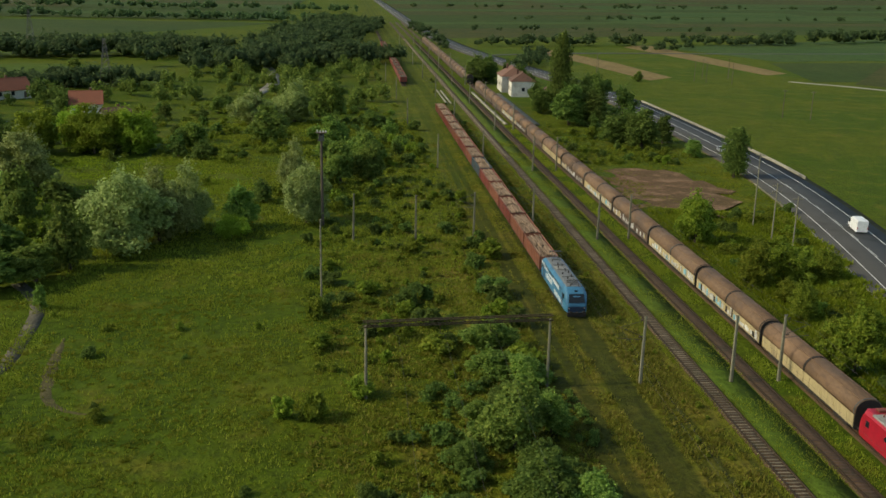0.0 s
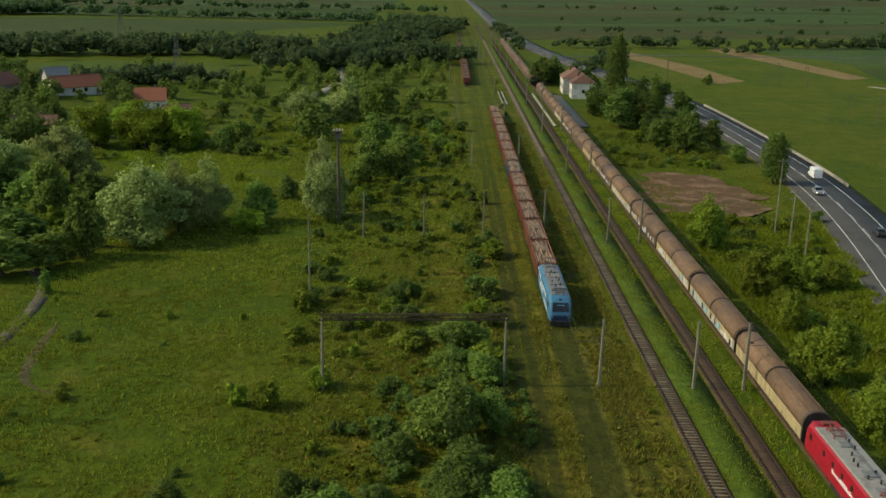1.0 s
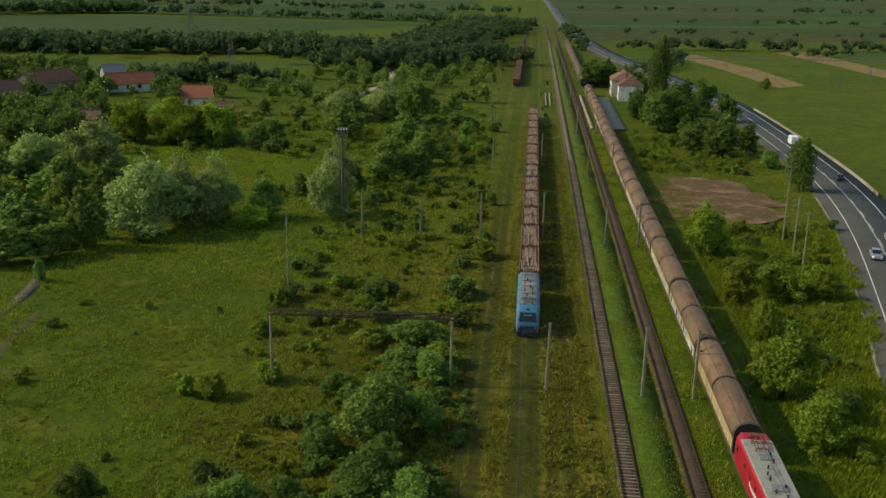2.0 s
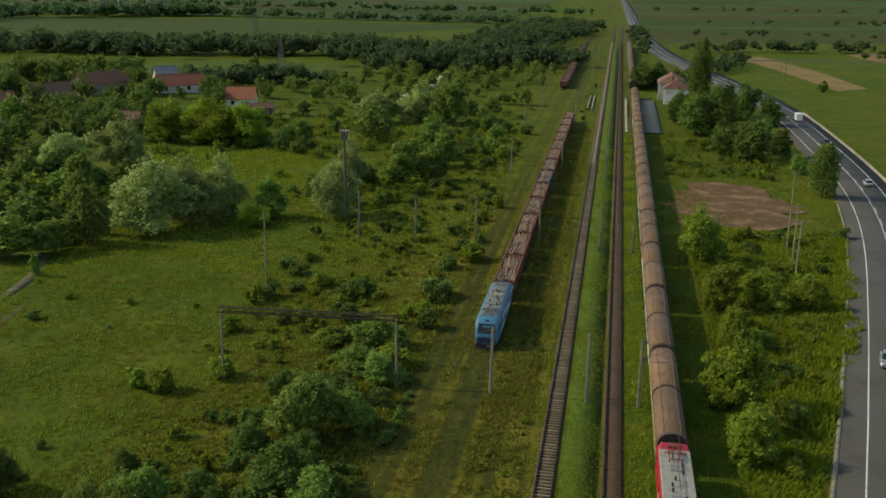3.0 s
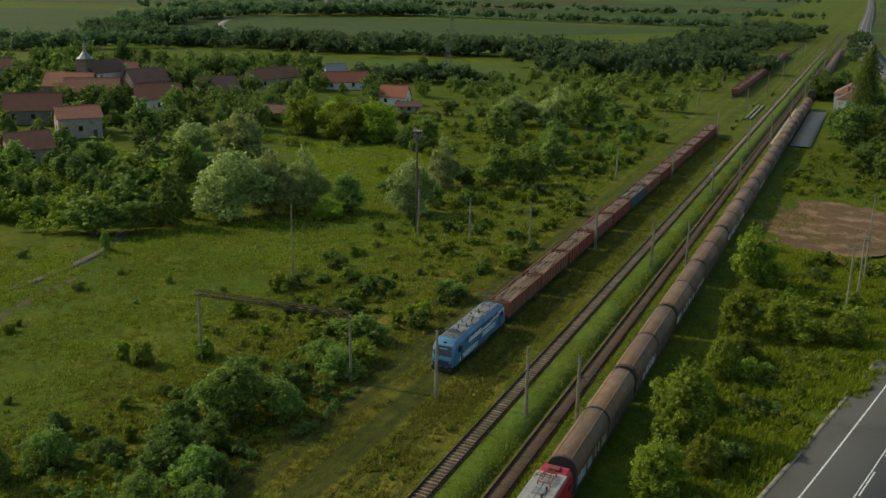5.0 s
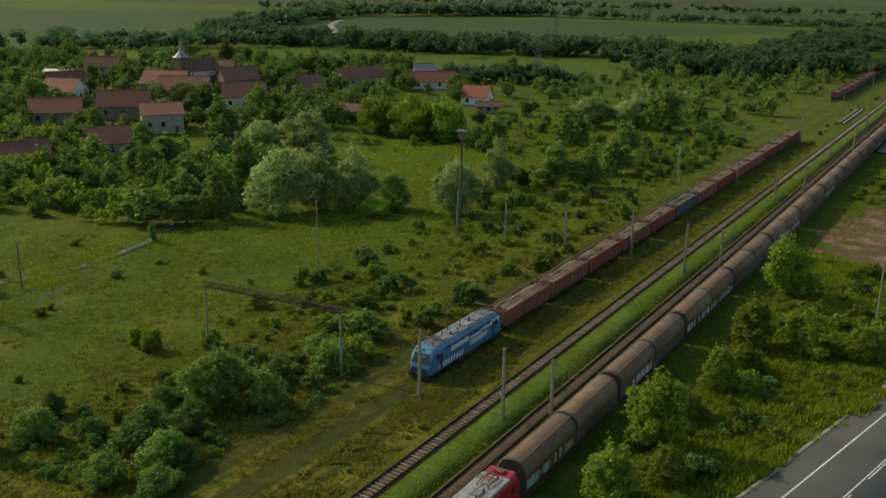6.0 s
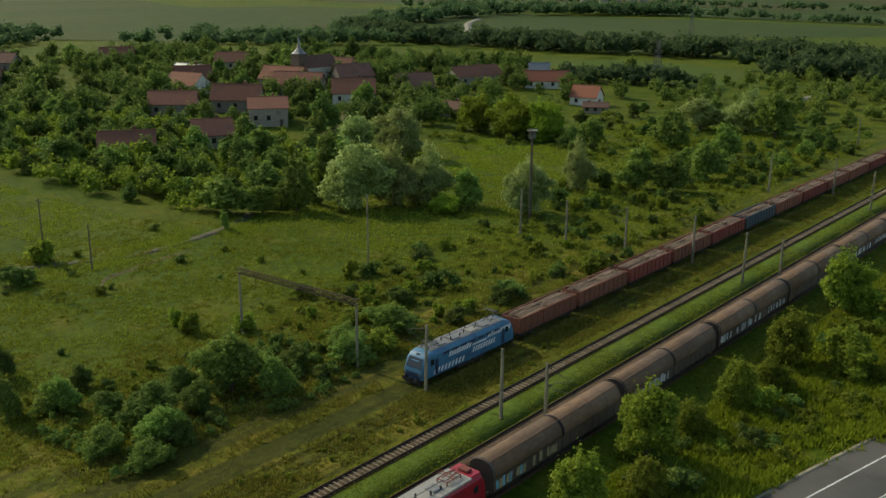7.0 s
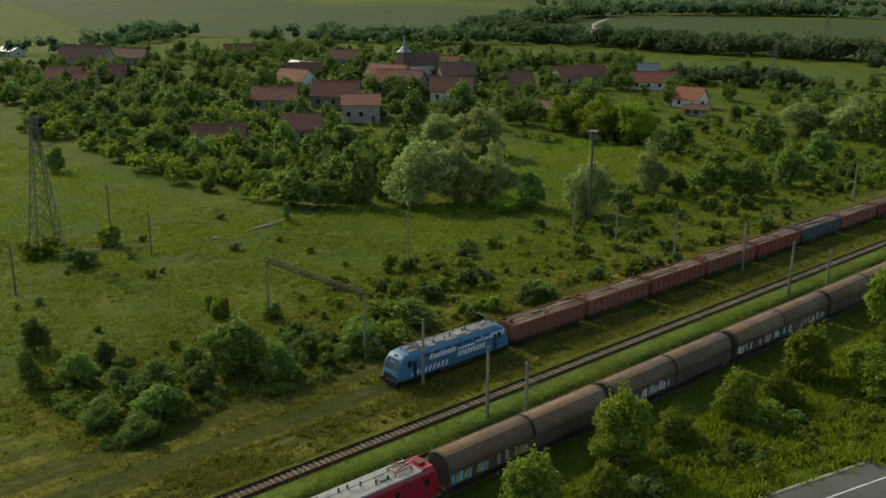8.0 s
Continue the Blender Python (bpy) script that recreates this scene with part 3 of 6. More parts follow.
def blue_locomotive():
    t = thing("locomotive", "bright blue electric locomotive with white stripes and grey roof", "locomotive")
    half = 8.85
    full = section(1.49, 0.95, 3.95)

    def nose(w, z1):
        return section(1.49 * w, 0.95, z1, 0.3, 0.10)
    secs = [(-half, nose(0.80, 1.95)), (-half + 0.1, nose(0.90, 2.25)), (-half + 0.45, nose(0.95, 3.05)), (-half + 0.75, nose(0.97, 3.5)), (-half + 1.2, nose(0.985, 3.8)), (-half + 1.9, full)]
    bm = loft(B(), secs + [(-y, s) for y, s in secs[::-1]])
    body = part("body", bm, BLUE, t)
    bm = loft(B(), [(-half + 2.0, [(-1.12, 3.80), (-1.05, 3.99), (1.05, 3.99), (1.12, 3.80)]), (half - 2.0, [(-1.12, 3.80), (-1.05, 3.99), (1.05, 3.99), (1.12, 3.80)])])
    roof = part("roof", bm, ROOF_GREY, t, "grey equipment roof")
    for k in (-4.6, -2.0, 1.4, 3.6):
        bm = B()
        box(bm, -0.85, 0.85, k - 0.7, k + 0.7, 3.98, 4.12, 0.04)
        part("roof_hatch", bm, ROOF_LIGHT if k == 1.4 else ROOF_GREY, roof)
    rng = random.Random(4)
    roof_gear(roof, rng, -3.6, 4.0, 4.0)
    pantograph(roof, -5.9, False, GALV, "lowered pantograph")
    pantograph(roof, 5.9, True, GALV, "raised pantograph")
    for w in (-1, 1):
        # windscreen, brow, lower dark panel with lamps
        bm = B()
        pts = [(-1.12, w * (half - 0.10), 2.28), (1.12, w * (half - 0.10), 2.28), (1.0, w * (half - 0.66), 3.34), (-1.0, w * (half - 0.66), 3.34)]
        vs = [bm.verts.new((x, y + w * 0.05, z)) for x, y, z in pts] + [bm.verts.new((x, y - w * 0.12, z)) for x, y, z in pts]
        bm.faces.new(vs[:4])
        for k in range(4):
            bm.faces.new((vs[k], vs[(k + 1) % 4], vs[4 + (k + 1) % 4], vs[4 + k]))
        part("windscreen", bm, GLASS_DARK, body, "dark windscreen")
        bm = B()
        box(bm, -1.2, 1.2, w * half - 0.04, w * half + 0.04, 1.05, 1.75, 0.03)
        part("front_panel", bm, BLUE_DARK, body, "dark blue panel between the lamps")
        for s in (-1.02, 1.02):
            bm = B()
            rod(bm, (s, w * (half - 0.02), 1.55), (s, w * (half + 0.07), 1.55), 0.11, 0.09, 12)
            part("headlight", bm, ROOF_LIGHT, body, "pale unlit headlight glass")
        bm = B()
        box(bm, -1.3, 1.3, w * half - 0.12, w * half + 0.12, 0.42, 0.98, 0.05)
        box(bm, -1.15, 1.15, w * half - 0.05, w * half + 0.2, 0.30, 0.48, 0.03)
        part("snow_plough", bm, BLACK, t)
        buffers(t, w * (half + 0.05), w)
        bm = B()
        box(bm, -0.22, 0.22, w * (half - 0.95) - 0.1, w * (half - 0.95) + 0.1, 3.52, 3.74, 0.03)
        part("top_lamp", bm, GLASS_DARK, body)
        for s in (-1, 1):
            bm = B()
            box(bm, s * 1.5 - 0.03, s * 1.5 + 0.03, w * (half - 1.75) - 0.28, w * (half - 1.75) + 0.28, 2.4, 3.1, 0.02)
            part("cab_window", bm, GLASS_DARK, body)
            bm = B()
            box(bm, s * 1.5 - 0.02, s * 1.5 + 0.02, w * (half - 2.5) - 0.3, w * (half - 2.5) + 0.3, 1.1, 3.0, 0.02)
            part("cab_door", bm, BLUE_DARK, body, "dark blue cab door outline")
    for s in (-1, 1):
        # slanting white stripes low along the side, and high towards the rear
        for k in range(9):
            for z0, z1, y in ((1.2, 1.85, -6.9 + 0.64 * k), (1.75, 2.4, 0.2 + 0.5 * k), (2.55, 3.2, -4.2 + 0.46 * k), (2.75, 3.35, 3.2 + 0.52 * k)):
                bm = B()
                x0, x1 = s * 1.485, s * 1.502
                vs = [bm.verts.new((x, y + d, z)) for x in (x0, x1) for d, z in ((0, z0), (0.30, z0), (0.56, z1), (0.26, z1))]
                for q in ((0, 1, 2, 3), (4, 5, 6, 7), (0, 1, 5, 4), (1, 2, 6, 5), (2, 3, 7, 6), (3, 0, 4, 7)):
                    bm.faces.new([vs[i] for i in q])
                part("stripe", bm, WHITE_PAINT, body)
        bm = B()
        box(bm, s * 1.49 - 0.012, s * 1.49 + 0.012, 0.2, 3.0, 2.62, 2.85)
        part("nameplate_bar", bm, WHITE_PAINT, body, "plain white lettering bar")
        bm = B()
        for k in range(7):
            box(bm, s * 1.493 - 0.012, s * 1.493 + 0.012, -5.2 + 1.6 * k, -4.0 + 1.6 * k, 3.12, 3.4)
        part("air_grille", bm, BLUE_DARK, body)
        bm = B()
        box(bm, s * 1.25 - 0.18, s * 1.25 + 0.18, -2.6, 2.6, 0.45, 0.95, 0.05)
        part("equipment_box", bm, BLACK, t)
    bogie(t, -4.75, 2.6, 0.6)
    bogie(t, 4.75, 2.6, 0.6)
    return t


def red_locomotive():
    t = thing("locomotive", "bright red electric locomotive with pale grey roof", "locomotive")
    half = 9.3
    full = section(1.48, 1.0, 3.92, 0.3, 0.08, 0.86)
    secs = [(-half, section(1.36, 1.0, 2.6, 0.3, 0.08, 0.86)), (-half + 0.25, section(1.42, 1.0, 3.3, 0.3, 0.08, 0.86)), (-half + 0.6, section(1.46, 1.0, 3.82, 0.3, 0.08, 0.86)), (-half + 0.9, full)]
    body = part("body", loft(B(), secs + [(-y, s) for y, s in secs[::-1]]), RED, t)
    bm = B()
    box(bm, -1.38, 1.38, -half + 0.9, half - 1.9, 3.76, 3.975, 0.05)
    roof = part("roof", bm, ROOF_LIGHT, t, "pale grey roof with rust stains")
    bm = B()
    box(bm, -1.2, 1.2, half - 1.9, half - 0.5, 3.8, 3.96, 0.05)
    part("cab_roof", bm, RED, t, "red cab roof")
    rng = random.Random(9)
    roof_gear(roof, rng, -4.2, 5.0, 3.96)
    for k, w in ((3.9, 0.55), (-1.5, 0.7), (-4.5, 0.7)):
        bm = B()
        box(bm, -w, w, k - 0.55, k + 0.55, 3.96, 4.1, 0.04)
        part("roof_hatch", bm, ROOF_GREY, roof)
    bm = B()
    box(bm, -0.55, 0.55, half - 1.6, half - 0.9, 3.95, 4.2, 0.06)
    part("cooling_unit", bm, RED_WORN, roof, "red roof box")
    pantograph(roof, 5.9, False, RED_WORN, "folded red pantograph")
    pantograph(roof, -5.9, False, RED_WORN, "folded red pantograph")
    for w in (-1, 1):
        bm = B()
        box(bm, -1.1, 1.1, w * (half - 0.16) - 0.05, w * (half - 0.16) + 0.05, 2.55, 3.2, 0.02)
        part("windscreen", bm, GLASS_DARK, body)
        buffers(t, w * (half - 0.02), w)
        for s in (-1, 1):
            bm = B()
            box(bm, s * 1.48 - 0.03, s * 1.48 + 0.03, w * (half - 1.5) - 0.3, w * (half - 1.5) + 0.3, 2.4, 3.05, 0.02)
            part("cab_window", bm, GLASS_DARK, body)
    for s in (-1, 1):
        for k in range(5):
            bm = B()
            rod(bm, (s * 1.46, 4.5 - k * 2.1, 2.75), (s * 1.5, 4.5 - k * 2.1, 2.75), 0.28, 0.28, 14)
            part("porthole", bm, GLASS_DARK, body)
        rng2 = random.Random(2)
        k = -3.6
        while k < 2.4:
            bm = B()
            w = rng2.uniform(0.16, 0.34)
            box(bm, s * 1.49 - 0.012, s * 1.49 + 0.012, k, k + w, 1.95, 1.95 + rng2.choice((0.26, 0.26, 0.4)))
            part("lettering_bar", bm, WHITE_PAINT, body, "plain white lettering bar")
            k += w + 0.10
        bm = B()
        box(bm, s * 1.25 - 0.2, s * 1.25 + 0.2, -2.6, 2.6, 0.45, 0.98, 0.05)
        part("equipment_box", bm, BLACK, t)
    bogie(t, -5.2, 2.7, 0.6)
    bogie(t, 5.2, 2.7, 0.6)
    return t


def covered_wagon(wall, tags_near, tags_far, seed, label, detail=True, far_span=(-10.5, 10.3)):
    """A long sliding-wall wagon of two bays, 23 m over buffers; origin at its middle on the sleepers."""
    rng = random.Random(seed)
    t = thing("covered_wagon", label, "freight wagon", "standing covered freight train")
    L = 11.1
    bm = B()
    box(bm, -1.3, 1.3, -L, L, 0.95, 1.2, 0.02)
    box(bm, -0.25, 0.25, -L, L, 0.72, 0.95)
    for s in (-1.2, 1.2):
        for k in range(6):
            y0, y1 = -6 + k * 2, -4 + k * 2
            box(bm, s - 0.04, s + 0.04, y0, y1, 0.55 + 0.12 * abs(k - 2.5), 0.95)
    part("underframe", bm, BLACK, t)
    for d, (y0, y1) in (("fore", (-L + 0.12, -0.04)), ("aft", (0.04, L - 0.12))):
        sides = {}
        # each side has its own colour: wall[0] at -x, wall[1] at +x
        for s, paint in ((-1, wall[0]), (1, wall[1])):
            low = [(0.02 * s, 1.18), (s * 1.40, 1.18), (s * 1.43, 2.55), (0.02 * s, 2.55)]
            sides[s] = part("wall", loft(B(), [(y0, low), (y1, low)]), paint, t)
        arch = [(-1.45, 2.52), (-1.465, 2.78), (-1.45, 3.02), (-1.38, 3.30), (-1.24, 3.57), (-1.02, 3.81), (-0.75, 4.0), (-0.4, 4.13), (0, 4.18)]
        arch = arch + [(-a, b) for a, b in arch[::-1][1:]]
        bm = loft(B(), [(y0 - 0.02, arch), (y1 + 0.02, arch)])
        rf = part("sliding_roof", bm, WAGON_ROOF, t, "curved brown sliding roof", True)
        n = 8
        for k in range(n + 1):
            y = y0 + (y1 - y0) * k / n
            y = min(max(y, y0 + 0.04), y1 - 0.04)
            for s in (-1, 1) if detail else ():
                bm = B()
                box(bm, s * 1.42 - 0.035, s * 1.42 + 0.035, y - 0.035, y + 0.035, 1.16, 2.54)
                part("wall_rib", bm, wall[0 if s < 0 else 1], sides[s])
        for y in (y0 + 0.06, y1 - 0.06):
            rim = [(a * 1.03, b + 0.05) for a, b in arch]
            inner = [(a * 1.0, b - 0.02) for a, b in arch]
            bm = B()
            ra = [[bm.verts.new((a, y + e, b)) for a, b in ring] for e in (-0.07, 0.07) for ring in (rim, inner)]
            for k in range(len(rim) - 1):
                for p, q in ((0, 2), (0, 1), (2, 3)):
                    bm.faces.new((ra[p][k], ra[p][k + 1], ra[q][k + 1], ra[q][k]))
            part("roof_hoop", bm, GALV if rng.random() < 0.25 else BLACK, rf)
        for a in (-0.78, 0.78):
            bm = B()
            box(bm, a - 0.05, a + 0.05, y0, y1, 3.96, 4.04, 0.015)
            part("roof_rail", bm, WAGON_ROOF, rf)
        for k in range(3 if detail else 0):
            bm = B()
            y = y0 + (y1 - y0) * (k + 1) / 4
            for a, b in zip(arch, arch[1:]):
                rod(bm, (a[0], y, a[1]), (b[0], y, b[1]), 0.022, 0.022, 5)
            part("roof_seam", bm, WAGON_ROOF, rf)
    for w in (-1, 1):
        end = [(-1.36, 1.15), (-1.36, 2.9), (-1.25, 3.4), (-0.95, 3.8), (-0.5, 4.02), (0, 4.1), (0.5, 4.02), (0.95, 3.8), (1.25, 3.4), (1.36, 2.9), (1.36, 1.15)]
        bm = loft(B(), [(w * (L - 0.13), end), (w * (L - 0.02), end)])
        part("end_wall", bm, BLACK, t, "black end wall")
        buffers(t, w * (L - 0.05), w * 0.75)
    for s, kinds in ((-1, tags_near), (1, tags_far)):
        if not kinds:
            continue
        y, stop = (-L + 0.6, L - 0.8) if s < 0 else far_span
        while y < stop:
            w = rng.uniform(0.25, 0.8) if s < 0 else rng.uniform(0.2, 0.5)
            h = rng.uniform(0.4, 1.1) if s < 0 else rng.uniform(0.7, 1.0)
            z = 1.3 + rng.uniform(0, 0.2)
            if rng.random() < 0.85:
                lean = rng.uniform(-0.12, 0.12)
                bm = B()
                x0, x1 = s * 1.40, s * 1.466
                vs = [bm.verts.new((x, y + d, zz)) for x in (x0, x1) for d, zz in ((0, z), (w, z), (w + lean, z + h), (lean + w * rng.uniform(0, 0.3), z + h))]
                for q in ((0, 1, 2, 3), (4, 5, 6, 7), (0, 1, 5, 4), (1, 2, 6, 5), (2, 3, 7, 6), (3, 0, 4, 7)):
                    bm.faces.new([vs[i] for i in q])
                part("graffiti_bar", bm, rng.choice(kinds), t, "sprayed graffiti shape")
            y += w + (rng.uniform(0.05, 0.25) if s < 0 else rng.uniform(0.05, 0.12) if math.sin(y * 0.55 + seed) > -0.55 else rng.uniform(0.5, 1.0))
    bogie(t, -8.0, 1.8, 0.46)
    bogie(t, 8.0, 1.8, 0.46)
    return t


def open_wagon(paint, seed, label, group, detail=True):
    """A gondola of 14 m over buffers, heaped with stripped timber."""
    rng = random.Random(seed)
    t = thing("gondola_wagon", label, "freight wagon", group)
    L = 6.55
    bm = B()
    box(bm, -1.3, 1.3, -L, L, 0.95, 1.2, 0.02)
    box(bm, -0.25, 0.25, -L, L, 0.7, 0.95)
    part("underframe", bm, BLACK, t)
    bm = B()
    box(bm, -1.36, 1.36, -L + 0.02, L - 0.02, 1.2, 1.28)
    part("floor", bm, paint, t)
    for s in (-1, 1):
        bm = B()
        box(bm, s * 1.38 - 0.03, s * 1.38 + 0.03, -L, L, 1.2, 3.15)
        wall = part("side_wall", bm, paint, t)
        bm = B()
        box(bm, s * 1.38 - 0.08, s * 1.38 + 0.08, -L - 0.03, L + 0.03, 3.15, 3.27, 0.02)
        part("top_rail", bm, paint, wall)
        for k in range(11 if detail else 0):
            y = -L + 0.05 + (2 * L - 0.1) * k / 10
            bm = B()
            box(bm, s * 1.45 - 0.05, s * 1.45 + 0.05, y - 0.06, y + 0.06, 1.15, 3.16, 0.015)
            part("stanchion", bm, paint, wall)
    for w in (-1, 1):
        bm = B()
        box(bm, -1.37, 1.37, w * L - 0.04, w * L + 0.04, 1.2, 3.2)
        for k in (-0.8, 0, 0.8):
            box(bm, k - 0.06, k + 0.06, w * (L + 0.05) - 0.05, w * (L + 0.05) + 0.05, 1.2, 3.2)
        part("end_wall", bm, paint, t)
        buffers(t, w * L, w * 0.6)
    # the load: bundles of poles laid lengthwise, some askew
    for bay in range(2):
        y0 = -L + 0.2 + bay * (L - 0.1)
        y1 = y0 + L - 0.35
        # filler block for the hidden poles; its dark colour paints shade between the poles
        bm = B()
        box(bm, -1.28, 1.28, y0, y1, 1.3, 2.9, 0.08)
        lump = part("load", bm, BARK, t, "dark filler block under the timber poles")
        n = 26 if detail else 4
        for k in range(n):
            bm = B()
            x = -1.15 + 2.3 * (k + rng.uniform(0.1, 0.9)) / n
            dx = rng.gauss(0, 0.14)
            z = 2.95 + rng.uniform(0.0, 0.42) * (1 - 0.5 * abs(x))
            ra = rng.uniform(0.05, 0.10)
            a = (max(-1.24, min(1.24, x - dx)), y0 + rng.uniform(-0.1, 0.9), z)
            b = (max(-1.24, min(1.24, x + dx)), y1 - rng.uniform(-0.1, 0.9), z + rng.uniform(-0.14, 0.14))
            rod(bm, a, b, ra, ra * 0.8, 6)
            part("pole", bm, TIMBER, lump)
    bogie(t, -4.5, 1.8, 0.46)
    bogie(t, 4.5, 1.8, 0.46)
    return t


# the standing covered train
red_loco = red_locomotive()
red_loco.matrix_basis = pose(TRACK_C, 71.6, 0)
WAGON0, PITCH = 93.0, 22.98
cw = {
    "cream": covered_wagon((WAGON_CREAM, WAGON_BROWN), (), (WAGON_CREAM, WAGON_CREAM, WAGON_CREAM, TAG_BLUE), 1, "covered freight wagon with one cream wall, one brown wall and brown roof", True, (-10.6, -1.0)),
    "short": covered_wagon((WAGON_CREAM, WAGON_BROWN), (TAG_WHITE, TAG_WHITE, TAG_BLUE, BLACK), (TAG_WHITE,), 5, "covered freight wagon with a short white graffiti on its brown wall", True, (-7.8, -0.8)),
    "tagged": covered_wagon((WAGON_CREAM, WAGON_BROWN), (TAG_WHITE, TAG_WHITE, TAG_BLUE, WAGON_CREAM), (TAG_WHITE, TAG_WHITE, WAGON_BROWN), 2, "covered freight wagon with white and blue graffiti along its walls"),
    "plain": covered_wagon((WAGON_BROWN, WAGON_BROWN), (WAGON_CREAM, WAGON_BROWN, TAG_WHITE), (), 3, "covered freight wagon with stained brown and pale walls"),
    "far": covered_wagon((WAGON_BROWN, WAGON_BROWN), (), (), 4, "distant covered freight wagon with brown roof", False),
}
order = ["cream", "short", "tagged", "plain", "tagged", "plain", "cream", "far", "plain", "tagged", "far", "far", "far"]
used = set()
for k, kind in enumerate(order):
    m = pose(TRACK_C, WAGON0 + PITCH * k, 0, 0, 0, 0)
    if kind not in used:
        used.add(kind)
        cw[kind].matrix_basis = m
    else:
        copy_thing(cw[kind], m)
for k in range(11):
    copy_thing(cw["far"], pose(TRACK_C - 0.3, 416 + PITCH * k, 0))

# the moving train: locomotive and twelve gondolas
blue_loco = blue_locomotive()
g_ox = open_wagon(OXIDE, 5, "oxide-brown gondola wagon heaped with timber poles", "timber train")
g_red = open_wagon(RED_WORN, 6, "worn red gondola wagon heaped with timber poles", "timber train")
g_blue = open_wagon(BLUE_WAGON, 7, "faded blue gondola wagon heaped with timber poles", "timber train")
RAKE = [g_ox]
for k in range(1, 13):
    RAKE.append(g_blue if k == 5 else g_red if k == 2 else copy_thing(g_red if k in (4, 7, 10) else g_ox, Matrix.Identity(4)))
# the distant red train
tail = open_wagon(RED_WORN, 8, "distant red gondola wagon heaped with timber", "distant red freight train", False)
tail.matrix_basis = pose(TRACK_E, 408, 0)
for k in range(1, 16):
    copy_thing(tail, pose(TRACK_E - 0.004 * k * k, 408 + 14.0 * k, 0))
# ---- masts, gantry, poles, wires ----


def catenary_mast(height=8.0, arm=0.0, label="slim concrete catenary mast with bracket arm"):
    """A tapered concrete mast; arm > 0 reaches to +x, < 0 to -x."""
    t = thing("catenary_mast", label, "mast", "catenary masts")
    bm = B()
    rings = []
    for z, r in ((-0.4, 0.20), (height, 0.13)):
        rings.append((z, r))
    loftv = [[bm.verts.new((r * sx, r * 0.8 * sy, z)) for sx, sy in ((-1, -.6), (-.6, -1), (.6, -1), (1, -.6), (1, .6), (.6, 1), (-.6, 1), (-1, .6))] for z, r in rings]
    for k in range(8):
        bm.faces.new((loftv[0][k], loftv[0][(k + 1) % 8], loftv[1][(k + 1) % 8], loftv[1][k]))
    bm.faces.new(loftv[1])
    part("pole", bm, MAST_CONCRETE, t)
    if arm:
        bm = B()
        rod(bm, (0, 0, height - 2.4), (arm, 0, height - 1.2), 0.035, 0.03, 6)
        rod(bm, (0, 0, height - 0.4), (arm * 0.95, 0, height - 1.15), 0.025, 0.025, 6)
        rod(bm, (0, 0, height - 2.7), (arm * 1.05, 0, height - 2.5), 0.035, 0.03, 6)
        part("bracket_arm", bm, WIRE, t)
        for z in (height - 2.4, height - 0.4):
            bm = B()
            s = math.copysign(1, arm)
            for d in range(4):
                rod(bm, (s * (0.28 + 0.09 * d), 0, z - 0.03 + 0.02 * d), (s * (0.33 + 0.09 * d), 0, z + 0.03 + 0.02 * d), 0.09, 0.09, 8)
            part("insulator", bm, WOOD_POLE, t)
    bm = B()
    box(bm, -0.2, 0.2, -0.05, 0.05, height - 0.1, height + 0.06)
    part("cap", bm, MAST_CONCRETE, t)
    return t


masts = {0: catenary_mast(), 2.8: catenary_mast(8.0, 2.8), -2.8: catenary_mast(8.0, -2.8)}
placed = set()


def put_mast(kind, x, y, lean=0.0):
    m = pose(x, y, 0, 0, lean, 0)
    if kind in placed:
        return copy_thing(masts[kind], m)
    placed.add(kind)
    masts[kind].matrix_basis = m
    return masts[kind]


rm = random.Random(3)
for k in range(-4, 10):
    y = 96.1 + 61.3 * k
    put_mast(0, 43.7, y, rm.uniform(-0.6, 0.6))
    put_mast(2.8, 49.3, y, rm.uniform(-0.6, 0.6))
for k in range(-3, 9):
    put_mast(-2.8, 33.1, 96.1 + 66 * k, rm.uniform(-0.6, 0.6))
for x, y in ((1.3, 158.3), (11.9, 157.0), (21.5, 221.9), (18.4, 290), (18.0, 352), (16.5, 415)):
    put_mast(0, x, y, rm.uniform(-1, 1))
put_mast(-2.8, 22.2, 159.3)

gantry = thing("gantry", "rusty lattice beam gantry on two concrete posts", "gantry", m=pose(2.3, 94.6, 0, 0, 0, math.degrees(math.atan2(1.3, 20.1))))
span = 20.15
for x in (0, span):
    bm = B()
    rod(bm, (x, 0, -0.4), (x, 0, 8.0), 0.18, 0.13, 8)
    part("post", bm, MAST_CONCRETE, gantry)
for yy, zz in ((-0.25, 8.45), (0.25, 8.45), (-0.25, 7.9), (0.25, 7.9)):
    bm = B()
    box(bm, -0.3, span + 0.3, yy - 0.05, yy + 0.05, zz - 0.05, zz + 0.05)
    part("chord", bm, RUST_FRAME, gantry, "rusty angle-iron chord")
for k in range(24):
    x0, x1 = -0.2 + k * 0.856, -0.2 + (k + 1) * 0.856
    for yy in (-0.25, 0.25):
        bm = B()
        a, b = (7.9, 8.45) if k % 2 else (8.45, 7.9)
        rod(bm, (x0, yy, a), (x1, yy, b), 0.03, 0.03, 4)
        part("lattice_bar", bm, RUST_FRAME, gantry)
    for zz in (7.9, 8.45):
        bm = B()
        rod(bm, (x0, -0.25, zz), (x1, 0.25, zz), 0.03, 0.03, 4)
        part("lattice_bar", bm, RUST_FRAME, gantry)
